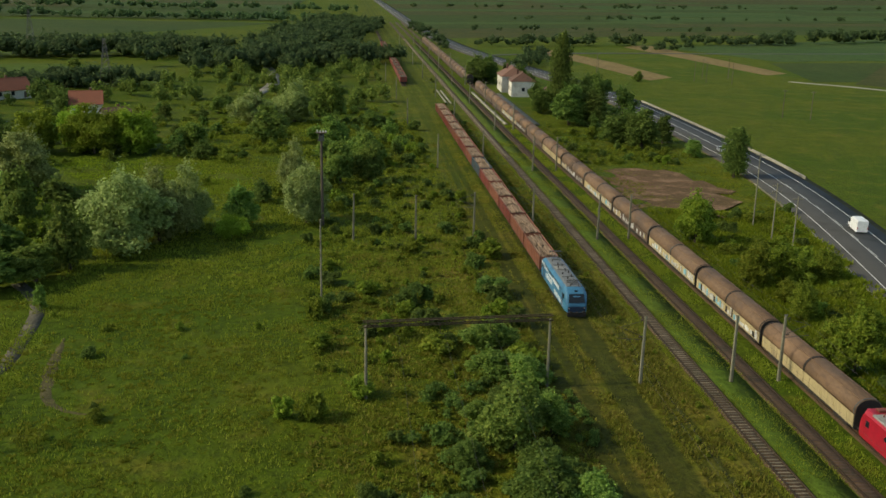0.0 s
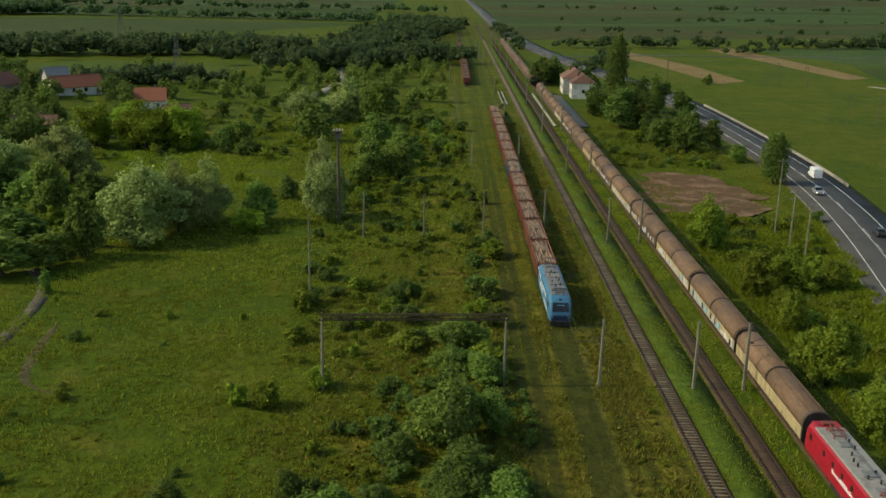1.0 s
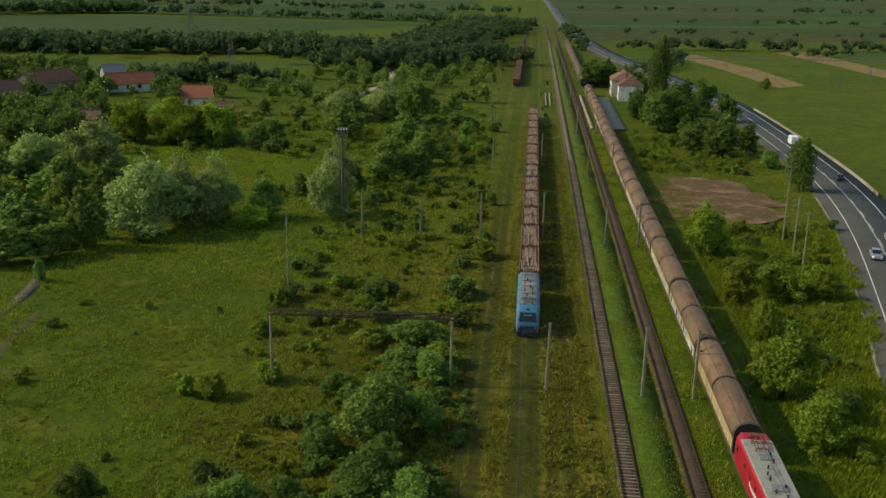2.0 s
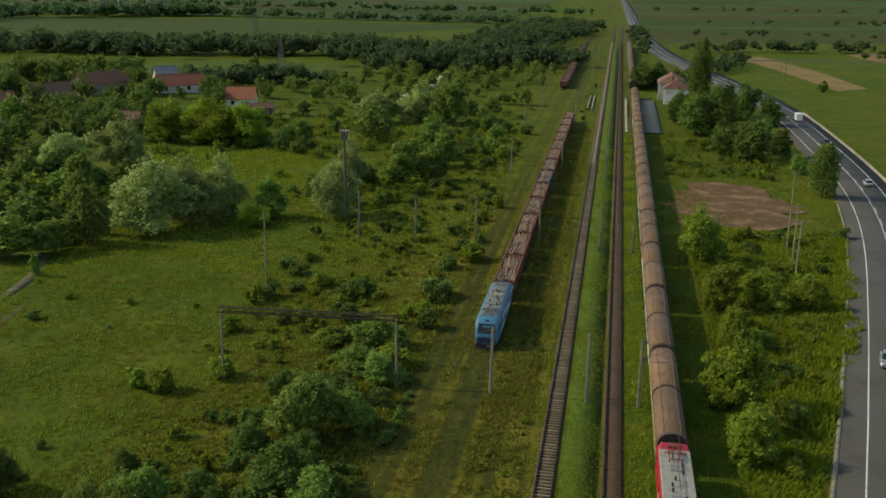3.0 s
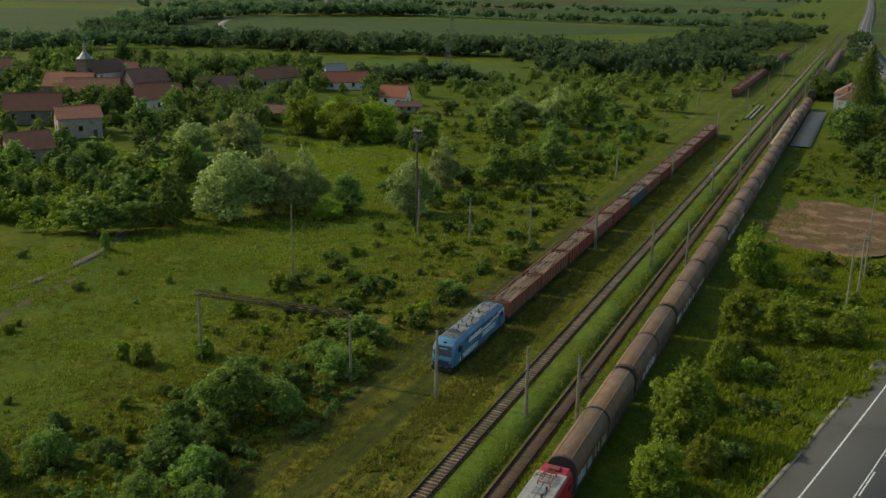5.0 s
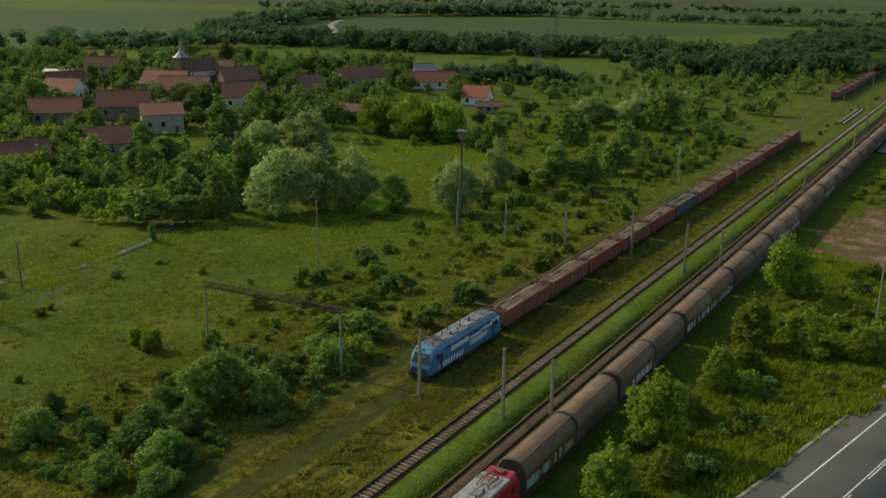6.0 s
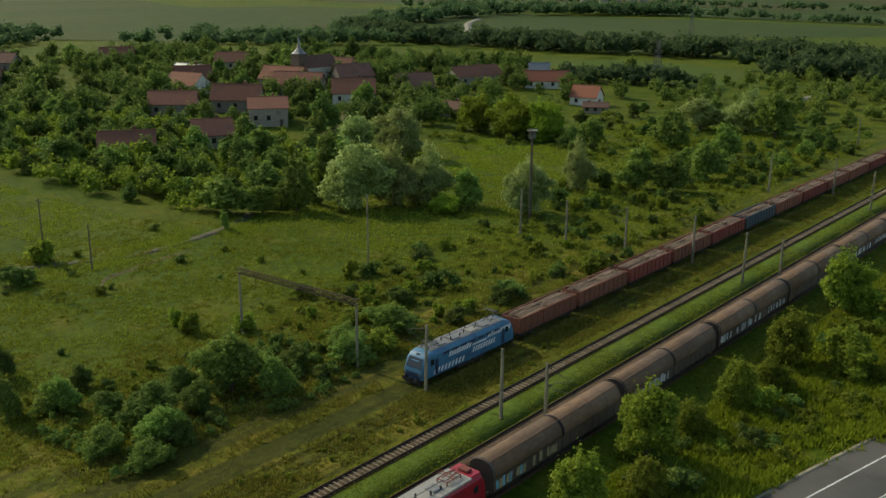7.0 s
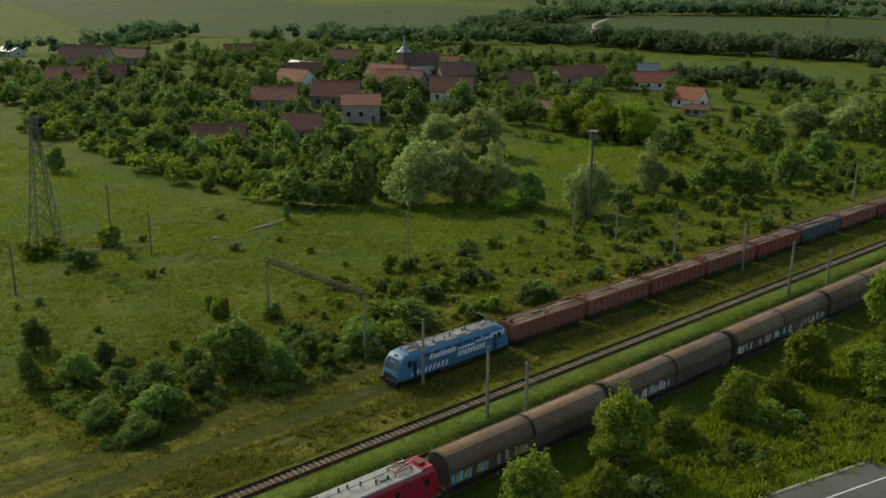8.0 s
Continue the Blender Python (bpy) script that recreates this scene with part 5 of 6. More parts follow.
def car(paint, label, wagon=False):
    t = thing("car", label, "car")

    def ring(w, z0, z1):
        return [(-w, z0), (-w, z1 - 0.12), (-w + 0.1, z1), (w - 0.1, z1), (w, z1 - 0.12), (w, z0)]
    body = loft(B(), [(-2.15, ring(0.72, 0.35, 0.75)), (-2.0, ring(0.84, 0.25, 0.9)), (-1.2, ring(0.87, 0.22, 0.97)), (0.9, ring(0.87, 0.22, 0.95)), (1.9, ring(0.83, 0.25, 0.8)), (2.1, ring(0.72, 0.35, 0.65))])
    b = part("body", body, paint, t)
    back = -1.95 if wagon else -1.6
    cab = loft(B(), [(back, ring(0.72, 0.9, 1.0)), (back + 0.45, ring(0.66, 0.9, 1.40)), (0.1, ring(0.66, 0.9, 1.42)), (0.95, ring(0.72, 0.88, 0.98))])
    c = part("glasshouse", cab, GLASS_DARK, t, "dark car windows")
    bm = loft(B(), [(back + 0.45, ring(0.64, 1.36, 1.44)), (0.1, ring(0.64, 1.38, 1.46))])
    part("roof", bm, paint, c)
    for s in (-1, 1):
        bm = B()
        box(bm, s * 0.6 - 0.15, s * 0.6 + 0.15, 1.98, 2.1, 0.58, 0.72, 0.02)
        part("headlight", bm, WHITE_PAINT, b)
        bm = B()
        box(bm, s * 0.62 - 0.13, s * 0.62 + 0.13, -2.12, -2.02, 0.62, 0.8, 0.02)
        part("tail_light", bm, RED, b)
        bm = B()
        box(bm, s * 0.95 - 0.08, s * 0.95 + 0.08, 0.6, 0.75, 0.92, 1.05, 0.02)
        part("mirror", bm, paint, b)
    wheels(t, 0.76, (-1.35, 1.35))
    return t


def van(paint, label, boxy=False):
    t = thing("van", label, "van")

    def ring(w, z0, z1, r=0.15):
        return [(-w, z0), (-w, z1 - r), (-w + r, z1), (w - r, z1), (w, z1 - r), (w, z0)]
    b = part("cargo_body", loft(B(), [(-2.8, ring(0.96, 0.4, 2.35)), (-2.7, ring(1.0, 0.35, 2.5)), (0.9, ring(1.0, 0.35, 2.5)), (1.2, ring(0.97, 0.35, 2.3))]), paint, t)
    part("cab", loft(B(), [(1.2, ring(0.95, 0.35, 2.1)), (1.9, ring(0.92, 0.35, 1.35)), (2.7, ring(0.88, 0.4, 1.1)), (2.85, ring(0.8, 0.45, 0.9))]), paint, t)
    bm = B()
    vs = [bm.verts.new(p) for p in ((-0.8, 1.93, 1.36), (0.8, 1.93, 1.36), (0.84, 1.26, 2.08), (-0.84, 1.26, 2.08))]
    bm.faces.new(vs)
    bmesh.ops.solidify(bm, geom=bm.faces[:], thickness=0.03)
    part("windscreen", bm, GLASS_DARK, t)
    for s in (-1, 1):
        bm = B()
        box(bm, s * 0.96 - 0.04, s * 0.96 + 0.04, 1.25, 1.85, 1.2, 1.8)
        part("side_window", bm, GLASS_DARK, t)
        if boxy:
            bm = B()
            box(bm, s * 0.46 - 0.4, s * 0.46 + 0.4, -2.83, -2.79, 1.0, 2.1, 0.01)
            part("rear_window", bm, GLASS_DARK, b)
        bm = B()
        box(bm, s * 0.9 - 0.07, s * 0.9 + 0.07, -2.84, -2.74, 0.9, 1.3)
        part("tail_light", bm, RED, b)
    wheels(t, 0.88, (-1.8, 1.9), 0.35)
    return t


# middle line of the road, the place at a given y
FLEET = [
    (van(WHITE_PAINT, "white delivery van driving along the road"), 162.7, 56.5, 2.0),
    (car(SILVER, "silver car driving along the road"), 244.0, -43.3, -2.0),
    (car(DARK_PAINT, "dark grey car driving along the road"), 107.5, 59.0, 2.0),
    (car(SILVER, "silver estate car driving along the road", True), 58.0, 56.3, 2.0),
    (van(WHITE_PAINT, "white van with dark rear windows", True), -180.0, 45.0, 2.0),
]


def road_pose(y, off, back):
    k = int(np.clip(np.searchsorted(ROAD[:, 1], y), 1, len(ROAD) - 1))
    a, b = ROAD[k - 1], ROAD[k]
    s = (y - a[1]) / (b[1] - a[1])
    p, d = a + (b - a) * s, (b - a) / np.linalg.norm(b - a)
    x, yy = p[0] + d[1] * off, p[1] - d[0] * off
    return pose(x, yy, 0.11, 0, 0, math.degrees(math.atan2(-d[0], d[1])) + (180 if back else 0))

# ---- plants ----
ICO = bmesh.new()
bmesh.ops.create_icosphere(ICO, subdivisions=1, radius=1.0)
ICO_V = np.array([v.co[:] for v in ICO.verts])
ICO_F = np.array([[v.index for v in f.verts] for f in ICO.faces])
ICO.free()


def leaf_cloud(rng, lobes, count, size, drop=0.0, core=0.5):
    """Leaves through the outer half of a heap of lobes (centre, radii), ragged at the rim, with a small twiggy core in each. Returns triangles."""
    C, R = np.array([l[0] for l in lobes]), np.array([l[1] for l in lobes])
    area = (R[:, 0] * R[:, 1] * R[:, 2]) ** (2 / 3)
    pick = rng.choice(len(lobes), int(count * 1.7), p=area / area.sum())
    d = rng.normal(size=(len(pick), 3))
    d /= np.linalg.norm(d, axis=1)[:, None]
    d[:, 2] = np.where(d[:, 2] < -0.5, -d[:, 2], d[:, 2])
    wave = np.sin(d[:, 0] * 6.1 + pick * 1.7) * np.sin(d[:, 1] * 5.3 + pick * 2.9) * np.sin(d[:, 2] * 5.7 + pick)
    reach = (0.55 + 0.62 * rng.beta(2.6, 1.7, len(pick))) * (1 + 0.42 * wave)
    reach += (rng.random(len(pick)) < 0.07) * rng.uniform(0.1, 0.4, len(pick))
    p = C[pick] + d * R[pick] * reach[:, None]
    inside = np.zeros(len(p), bool)
    for k in range(len(lobes)):
        q = np.linalg.norm((p - C[k]) / R[k], axis=1)
        inside |= (q < 0.6) & (pick != k)
    keep = np.where(~inside & (p[:, 2] > 0.02))[0][:count]
    p, d = p[keep], d[keep]
    n = d * 0.7 + rng.normal(size=d.shape) * 0.6
    n[:, 2] += 0.35
    n /= np.linalg.norm(n, axis=1)[:, None]
    a = np.cross(n, rng.normal(size=n.shape))
    a /= np.linalg.norm(a, axis=1)[:, None]
    a[:, 2] -= drop
    b = np.cross(n, a)
    s = (size * rng.uniform(0.55, 1.6, len(p)))[:, None]
    v = np.stack([p - a * s * 0.9 - b * s * 0.5, p + b * s * 0.8 - a * s * 0.3, p + a * s + n * s * 0.15], 1).reshape(-1, 3)
    f = np.arange(len(v)).reshape(-1, 3)
    vs, fs, off = [v], [f], len(v)
    for c, r in lobes:
        bump = 1 + rng.normal(size=len(ICO_V)) * 0.2
        w = ICO_V * bump[:, None] * np.array(r) * core + np.array(c)
        w[:, 2] = np.maximum(w[:, 2], 0.0)
        vs.append(w)
        fs.append(ICO_F + off)
        off += len(w)
    return np.concatenate(vs), np.concatenate(fs)


def round_lobes(rng, h, w, n, low=0.0, squash=0.85):
    """Lobes heaped into several uneven sub-crowns, in all h high and w wide, leafy to the ground."""
    out, rr = [], w / 2
    heads = int(rng.integers(3, 6))
    turn = rng.uniform(0, math.tau)
    for j in range(heads):
        a = turn + j * math.tau / heads + rng.normal() * 0.35
        off = rr * rng.uniform(0.22, 0.5) if j else rr * 0.12
        top = h * (1.0 if j == 0 else rng.uniform(0.58, 0.92))
        hw = rr * rng.uniform(0.5, 0.68)
        cx, cy = math.cos(a) * off, math.sin(a) * off
        out.append(((cx, cy, top * 0.48), (hw * 0.62, hw * 0.62, top * 0.42)))
        for k in range(max(2, n // heads)):
            b, u = rng.uniform(0, math.tau), rng.uniform(-1.0, 0.9)
            rad = math.sqrt(max(0.08, 1 - max(u, -0.7) ** 2)) * rng.uniform(0.45, 0.95) * hw
            r = rng.uniform(0.2, 0.46) * hw
            out.append(((cx + math.cos(b) * rad, cy + math.sin(b) * rad, max(r * 0.4, top * 0.5 + u * top * 0.44)), (r, r, r * squash)))
    return out


def trunk_mesh(name, rng, h, r):
    bm = B()
    rod(bm, (0, 0, -0.3), (0, 0, h * 0.45), r, r * 0.6, 7)
    for k in range(5):
        a = k * 1.3 + rng.uniform(0, 0.6)
        z = h * rng.uniform(0.2, 0.42)
        rod(bm, (0, 0, z), (math.cos(a) * h * 0.22, math.sin(a) * h * 0.22, z + h * rng.uniform(0.15, 0.3)), r * 0.45, r * 0.15, 5)
    return finish(bm, name, BARK)


def tree_kind(seed, h, w, lobes, leaves, size, material, low=0.0, drop=0.0, squash=0.85):
    """Meshes of one kind of tree, h high and w wide."""
    rng = np.random.default_rng(seed)
    v, f = leaf_cloud(rng, round_lobes(rng, h, w, lobes, low, squash), leaves, size, drop)
    return {"crown": mesh_from("crown", v, f, material), "trunk": trunk_mesh("trunk", random.Random(seed), h, 0.03 * h), "h": h, "w": w}


def plant(kind, x, y, h, w, name="tree", label="", group="", turn=0.0):
    """One tree or shrub, its kind fitted to height and width."""
    sx, sz = w / kind["w"], h / kind["h"]
    t = thing(name, label, "tree" if name == "tree" else "shrub", group, m=pose(x, y, float(ground_height(x, y)), 0, 0, turn) @ Matrix.Diagonal((sx, sx, sz, 1)))
    if "trunk" in kind:
        shared("trunk", kind["trunk"], t)
    shared("crown", kind["crown"], t)
    return t


GREEN = [tree_kind(10 + k, 8, 8, 26, 5200, 0.225, LEAF) for k in range(3)]
DARK = [tree_kind(20 + k, 9, 8, 24, 5000, 0.225, LEAF_DARK) for k in range(3)]
WILLOW = [tree_kind(30 + k, 13, 13, 44, 15000, 0.21, LEAF_WILLOW, -0.05, 0.3) for k in range(2)]
YELLOW = [tree_kind(40 + k, 11, 12, 36, 10000, 0.225, LEAF_YELLOW, -0.05, 0.3) for k in range(2)]
NEAR = [tree_kind(50 + k, 8, 8, 40, 9500, 0.185, LEAF_BUSH, -0.05) for k in range(2)]

SHADY = [tree_kind(55 + k, 8, 8, 40, 8500, 0.185, LEAF_DARK if k else LEAF, -0.05) for k in range(2)]


def poplar_kind(seed, h, w, material):
    rng = np.random.default_rng(seed)
    lobes = []
    for k in range(22):
        u = rng.uniform(0.06, 0.97)
        r = w / 2 * (math.sin(math.pi * (0.12 + 0.86 * u)) ** 0.6) * rng.uniform(0.38, 0.72)
        a = rng.uniform(0, math.tau)
        lobes.append(((math.cos(a) * w * 0.17, math.sin(a) * w * 0.17, u * h), (r, r, r * rng.uniform(1.1, 2.0))))
    v, f = leaf_cloud(rng, lobes, 8000, 0.20)
    return {"crown": mesh_from("crown", v, f, material), "trunk": trunk_mesh("trunk", random.Random(seed), h, 0.3), "h": h, "w": w}


def bush_kind(seed, leaves, material, size=0.14):
    rng = np.random.default_rng(seed)
    lobes = []
    for k in range(13):
        a, d = rng.uniform(0, math.tau), rng.uniform(0, 0.85)
        r = rng.uniform(0.2, 0.5)
        lobes.append(((math.cos(a) * d, math.sin(a) * d, rng.uniform(0.15, 1.1)), (r, r, r * rng.uniform(0.8, 1.3))))
    v, f = leaf_cloud(rng, lobes, leaves, size, 0.0, 0.45)
    return {"crown": mesh_from("crown", v, f, material), "h": 1.5, "w": 2.3}


BUSH = [bush_kind(60 + k, 950, LEAF_BUSH) for k in range(4)] + [bush_kind(70 + k, 950, LEAF_BUSH if k < 1 else LEAF_DARK) for k in range(3)] + [bush_kind(76, 1200, LEAF_DARK)]
GREEN_FAR = [tree_kind(110 + k, 8, 8, 20, 1800, 0.34, LEAF) for k in range(3)]
DARK_FAR = [tree_kind(120 + k, 9, 8, 20, 1700, 0.35, LEAF_DARK) for k in range(2)]
POPLAR = poplar_kind(80, 12, 6, LEAF_DARK)

rv = random.Random(21)
TAKEN = []


def grow(kinds, rows, name, label, group):
    for x, y, h, w in rows:
        TAKEN.append((x, y, w / 2))
        plant(rv.choice(kinds), x, y, h, w, name, label, group, rv.uniform(0, 360))


grow(WILLOW, [(-36.0, 153.5, 13.8, 17), (-31.5, 160.5, 13.2, 12), (-27.8, 166.5, 12.6, 11), (-10.6, 195.8, 11.5, 8.5), (-7.2, 171.8, 11.3, 11.5), (-65, 199, 13.2, 15), (-78.3, 195, 10, 13), (-16, 297, 12.8, 17), (-28, 291, 10.5, 15)],
     "tree", "silver-green willow tree with dense billowing crown", "willows")
grow(YELLOW, [(-75.5, 244, 12, 14), (-62.5, 243, 12.3, 15), (-53, 243, 11.8, 14), (-19.6, 162.2, 4, 6.7), (-68, 250, 11, 13), (-57, 251, 11, 13)],
     "tree", "yellow-green willow tree with rounded crown", "yellow willows")
grow(GREEN, [(-18.5, 168, 8.4, 8.4), (-38.3, 247, 7.3, 9.3), (-1.3, 206, 10, 11), (4.8, 209, 9, 10), (4.4, 226, 9.5, 10.5), (-20.7, 258, 11, 14), (-3.6, 255, 8.5, 10.4), (-4.6, 290, 13.7, 13), (-44.8, 137, 5.8, 9),
             (-41.6, 143, 11, 9), (-55.1, 164, 12, 10), (-40.5, 124.5, 3.6, 2.6), (-113.8, 108.5, 6.5, 6.4), (129.8, 423, 5, 6.5), (-103, 381, 11, 10.8), (89.2, 238, 4.8, 7.5)],
     "tree", "broad green deciduous tree among shrubs", "green trees")
grow(NEAR, [(60.1, 154.0, 9.7, 9.2), (61, 131, 7.2, 7.5), (67.3, 133.5, 5.7, 8.8), (73.7, 134, 4.6, 7), (61.2, 115.5, 5.5, 5.6), (59.6, 98.5, 8.5, 8.2), (59.8, 86, 6.2, 7.1), (63, 92, 4.0, 5), (60.5, 106, 4.2, 5), (62.5, 122.5, 4, 5)],
     "shrub", "dense bright green thicket beside the railway", "near thickets")
grow(SHADY, [(16.4, 82, 7.6, 8.8), (20.6, 84.5, 4.8, 5.4), (17.6, 71.5, 5, 7.6), (20.4, 96.5, 3.6, 6.5), (16.4, 99.5, 3.2, 6), (6.7, 67.1, 4.4, 4.6), (4.2, 62, 5.5, 3.8), (2, 71.7, 3, 3.4), (17.6, 107.5, 4.0, 8), (21, 69.8, 4.0, 6.2), (4.5, 67, 3.3, 5), (-7, 66.5, 4.5, 4.6), (18, 76.5, 3.6, 5), (17.2, 91, 3, 5), (11.5, 78.5, 3.2, 4.6), (24, 66, 2.8, 4.6), (18.8, 64.5, 3.4, 5), (10, 70, 2.5, 4), (13.6, 88.5, 2.4, 4)],
     "shrub", "dense dark green thicket in weedy ground", "near thickets")
grow(DARK, [(80.2, 253, 10.5, 14), (74.8, 258, 9, 11), (88.4, 260, 8, 8), (69, 293, 12.5, 15), (76, 292, 12, 13), (87.2, 330, 13, 12), (54.5, 409, 12.5, 15), (60, 415, 12, 14), (80, 318, 14, 11), (73, 300, 12, 12), (80, 338, 11, 11), (62, 425, 11, 12), (65, 318, 9, 10), (72, 328, 10, 10)],
     "tree", "dark green tree beside the station", "station trees")
grow(BUSH, [(12.4, 108.5, 1.6, 3.5), (8.7, 125.5, 3, 4.8), (22.6, 71, 2.7, 2.8), (-3.3, 90.5, 3, 3.2), (11.4, 106.5, 2, 4.7), (-47.1, 93.7, 4, 5.2), (-38, 84.3, 3, 5.8), (-48.4, 82.3, 3, 7), (-6.1, 90.3, 2.5, 3.1),
            (-30.1, 107.8, 1.2, 2.2), (69.9, 268, 3.2, 4.9), (1.5, 95.5, 2.4, 3.6), (86.6, 176, 2.2, 3.0)], "shrub", "low rounded shrub in the grass", "meadow shrubs")
for x, y, h, w in ((71.2, 318, 27, 7.2), (89.8, 211.4, 11.8, 6.2)):
    TAKEN.append((x, y, w / 2))
    plant(POPLAR, x, y, h, w, "tree", "tall narrow dark green poplar", "poplars", 40)
for hx, hy in [(r[0], r[1]) for r in VILLAGE + VILLAGE2] + [(-80, 312), (-116, 338), (-127, 349), (-178, 273), (-109, 328), (-103, 322), (-76, 303)]:
    TAKEN.append((hx, hy, 8.5))


def inside(poly, x, y):
    hit = False
    for (x0, y0), (x1, y1) in zip(poly, poly[1:] + poly[:1]):
        if (y0 > y) != (y1 > y) and x < (x1 - x0) * (y - y0) / (y1 - y0) + x0:
            hit = not hit
    return hit


def scatter(poly, count, lo, hi, slim=(0.8, 1.2), gap=0.5, seed=0):
    """Places in a region of the plan that keep off what stands there already."""
    r = random.Random(seed)
    xs, ys = [p[0] for p in poly], [p[1] for p in poly]
    out = []
    full = np.zeros((len(TAKEN) + count, 3))
    full[:len(TAKEN)] = TAKEN
    n = len(TAKEN)
    for _ in range(count * 30):
        if len(out) >= count:
            break
        x, y = r.uniform(min(xs), max(xs)), r.uniform(min(ys), max(ys))
        h = lo + (hi - lo) * r.random() ** 1.4
        w = h * r.uniform(*slim)
        if not inside(poly, x, y) or bool(np.any(np.hypot(full[:n, 0] - x, full[:n, 1] - y) < gap * (w / 2 + full[:n, 2]))):
            continue
        TAKEN.append((x, y, w / 2))
        full[n] = TAKEN[-1]
        n += 1
        out.append((x, y, h, w))
    return out


# open grass kept free of scrub
for x, y, r in ((-40, 206, 12), (-56, 208, 13), (-30, 218, 12), (-68, 216, 12), (-22, 208, 10), (-46, 222, 12), (-14, 216, 8)):
    TAKEN.append((x, y, r * 1.3))
MIXED = GREEN_FAR[:2] + DARK_FAR * 2
grow(MIXED, scatter([(-178, 120), (-121, 125), (-81, 124), (-54, 129), (-42, 137), (-47, 172), (-72, 190), (-100, 187), (-140, 178), (-200, 170)], 110, 4.0, 9, (1.0, 1.6), 0.55, 1), "tree", "leafy tree in a dense copse below the village", "copse")
grow(MIXED, scatter([(-340, 140), (-190, 128), (-150, 185), (-92, 196), (-85, 300), (-95, 330), (-180, 400), (-340, 330)], 80, 5, 11, (0.9, 1.35), 0.72, 2), "tree", "garden tree between village houses", "village trees")
grow(MIXED, scatter([(-85, 200), (-40, 200), (-20, 178), (16, 182), (17, 330), (-60, 335), (-75, 290)], 62, 2.0, 6.0, (1.1, 1.8), 0.75, 3), "tree", "scrubby green tree in rough grassland", "scrub trees")
grow(DARK_FAR + GREEN_FAR[:1], scatter([(58, 335), (64, 300), (92, 235), (94, 330), (78, 400), (60, 450), (57, 390)], 18, 5, 10, (0.8, 1.2), 0.7, 5), "tree", "dark tree near the station", "station trees")
grow(BUSH[2:], scatter([(-4, 104), (8, 100), (23, 98), (24, 160), (19, 300), (0, 300), (-8, 170)], 150, 0.8, 2.9, (1.2, 2.0), 0.7, 6), "shrub", "green shrub in weedy ground beside the tracks", "trackside shrubs")
grow(BUSH[4:], scatter([(1, 66), (24, 66), (23, 98), (4, 94)], 26, 0.6, 2.0, (1.1, 1.8), 0.7, 7), "shrub", "green shrub in weedy ground beside the tracks", "trackside shrubs")
grow(BUSH, scatter([(60.5, 80), (64, 80), (79, 150), (84, 178), (60.5, 172)], 50, 0.8, 2.6, (1.3, 2.2), 0.6, 8), "shrub", "bright green shrub between railway and road", "roadside shrubs")
grow(BUSH, scatter([(58, 224), (80, 226), (92, 240), (84, 246), (60, 285)], 24, 0.8, 2.8, (1.2, 2.0), 0.7, 9), "shrub", "green shrub beyond the soil lot", "roadside shrubs")
grow(BUSH, scatter([(-60, 70), (0, 66), (-2, 125), (-36, 128), (-60, 110)], 22, 0.5, 1.3, (1.2, 1.9), 0.7, 10), "shrub", "small dark shrub in the meadow", "meadow shrubs")
grow(BUSH, scatter([(34, 180), (36.5, 180), (36.5, 420), (33.5, 420)], 14, 0.5, 1.2, (1.2, 2.0), 0.7, 11), "shrub", "low shrub beside the siding", "trackside shrubs")


# woods and hedges past counting
def copse(name, rows, seed, material, label):
    """Many trees of one wood, at given places, as one mass."""
    rng = np.random.default_rng(seed)
    V, F, off = [], [], 0
    for x, y, h, w in rows:
        lob = [((cx + x, cy + y, cz + float(ground_height(x, y))), r) for (cx, cy, cz), r in round_lobes(rng, h, w, 9)]
        v, f = leaf_cloud(rng, lob, int(110 + 36 * h), 0.050 * h + 0.06, 0, 0.55)
        V.append(v)
        F.append(f + off)
        off += len(v)
    ob = new(name, mesh_from(name, np.concatenate(V), np.concatenate(F), material))
    return tagged(ob, label, "woods", "", "stuff")


copse("village_wood", scatter([(-340, 140), (-190, 128), (-150, 185), (-92, 196), (-85, 300), (-95, 330), (-180, 400), (-340, 330)], 470, 3.5, 9.5, (1.0, 1.6), 0.36, 22), 31, LEAF_DARK, "dense garden trees and hedges through the village")
copse("copse_wood", scatter([(-178, 119), (-121, 124), (-81, 123), (-54, 128), (-42, 136), (-47, 172), (-72, 190), (-100, 187), (-140, 178), (-200, 170)], 210, 2.5, 6.5, (1.1, 1.8), 0.34, 23), 32, LEAF_BUSH, "undergrowth at the edge of the copse")
copse("roadside_thicket", scatter([(60, 78), (64, 78), (80, 150), (86, 180), (60, 176)], 180, 0.5, 1.5, (1.3, 2.4), 0.35, 41), 35, LEAF_BUSH, "waist-high green weeds between railway and road")
copse("roadside_thicket", scatter([(58, 222), (80, 226), (94, 240), (84, 260), (60, 290)], 90, 0.5, 1.8, (1.3, 2.4), 0.35, 42), 36, LEAF_BUSH, "waist-high green weeds beyond the soil lot")
copse("trackside_thicket", scatter([(-4, 100), (23, 96), (24, 160), (19, 300), (0, 300), (-8, 170)], 430, 0.35, 1.5, (1.3, 2.4), 0.3, 43), 37, LEAF_BUSH, "low green weeds and brambles beside the tracks")
copse("trackside_thicket", scatter([(0, 62), (24, 62), (24, 98), (4, 96)], 170, 0.3, 1.1, (1.3, 2.4), 0.3, 44), 38, LEAF_BUSH, "low green weeds beside the sidings")
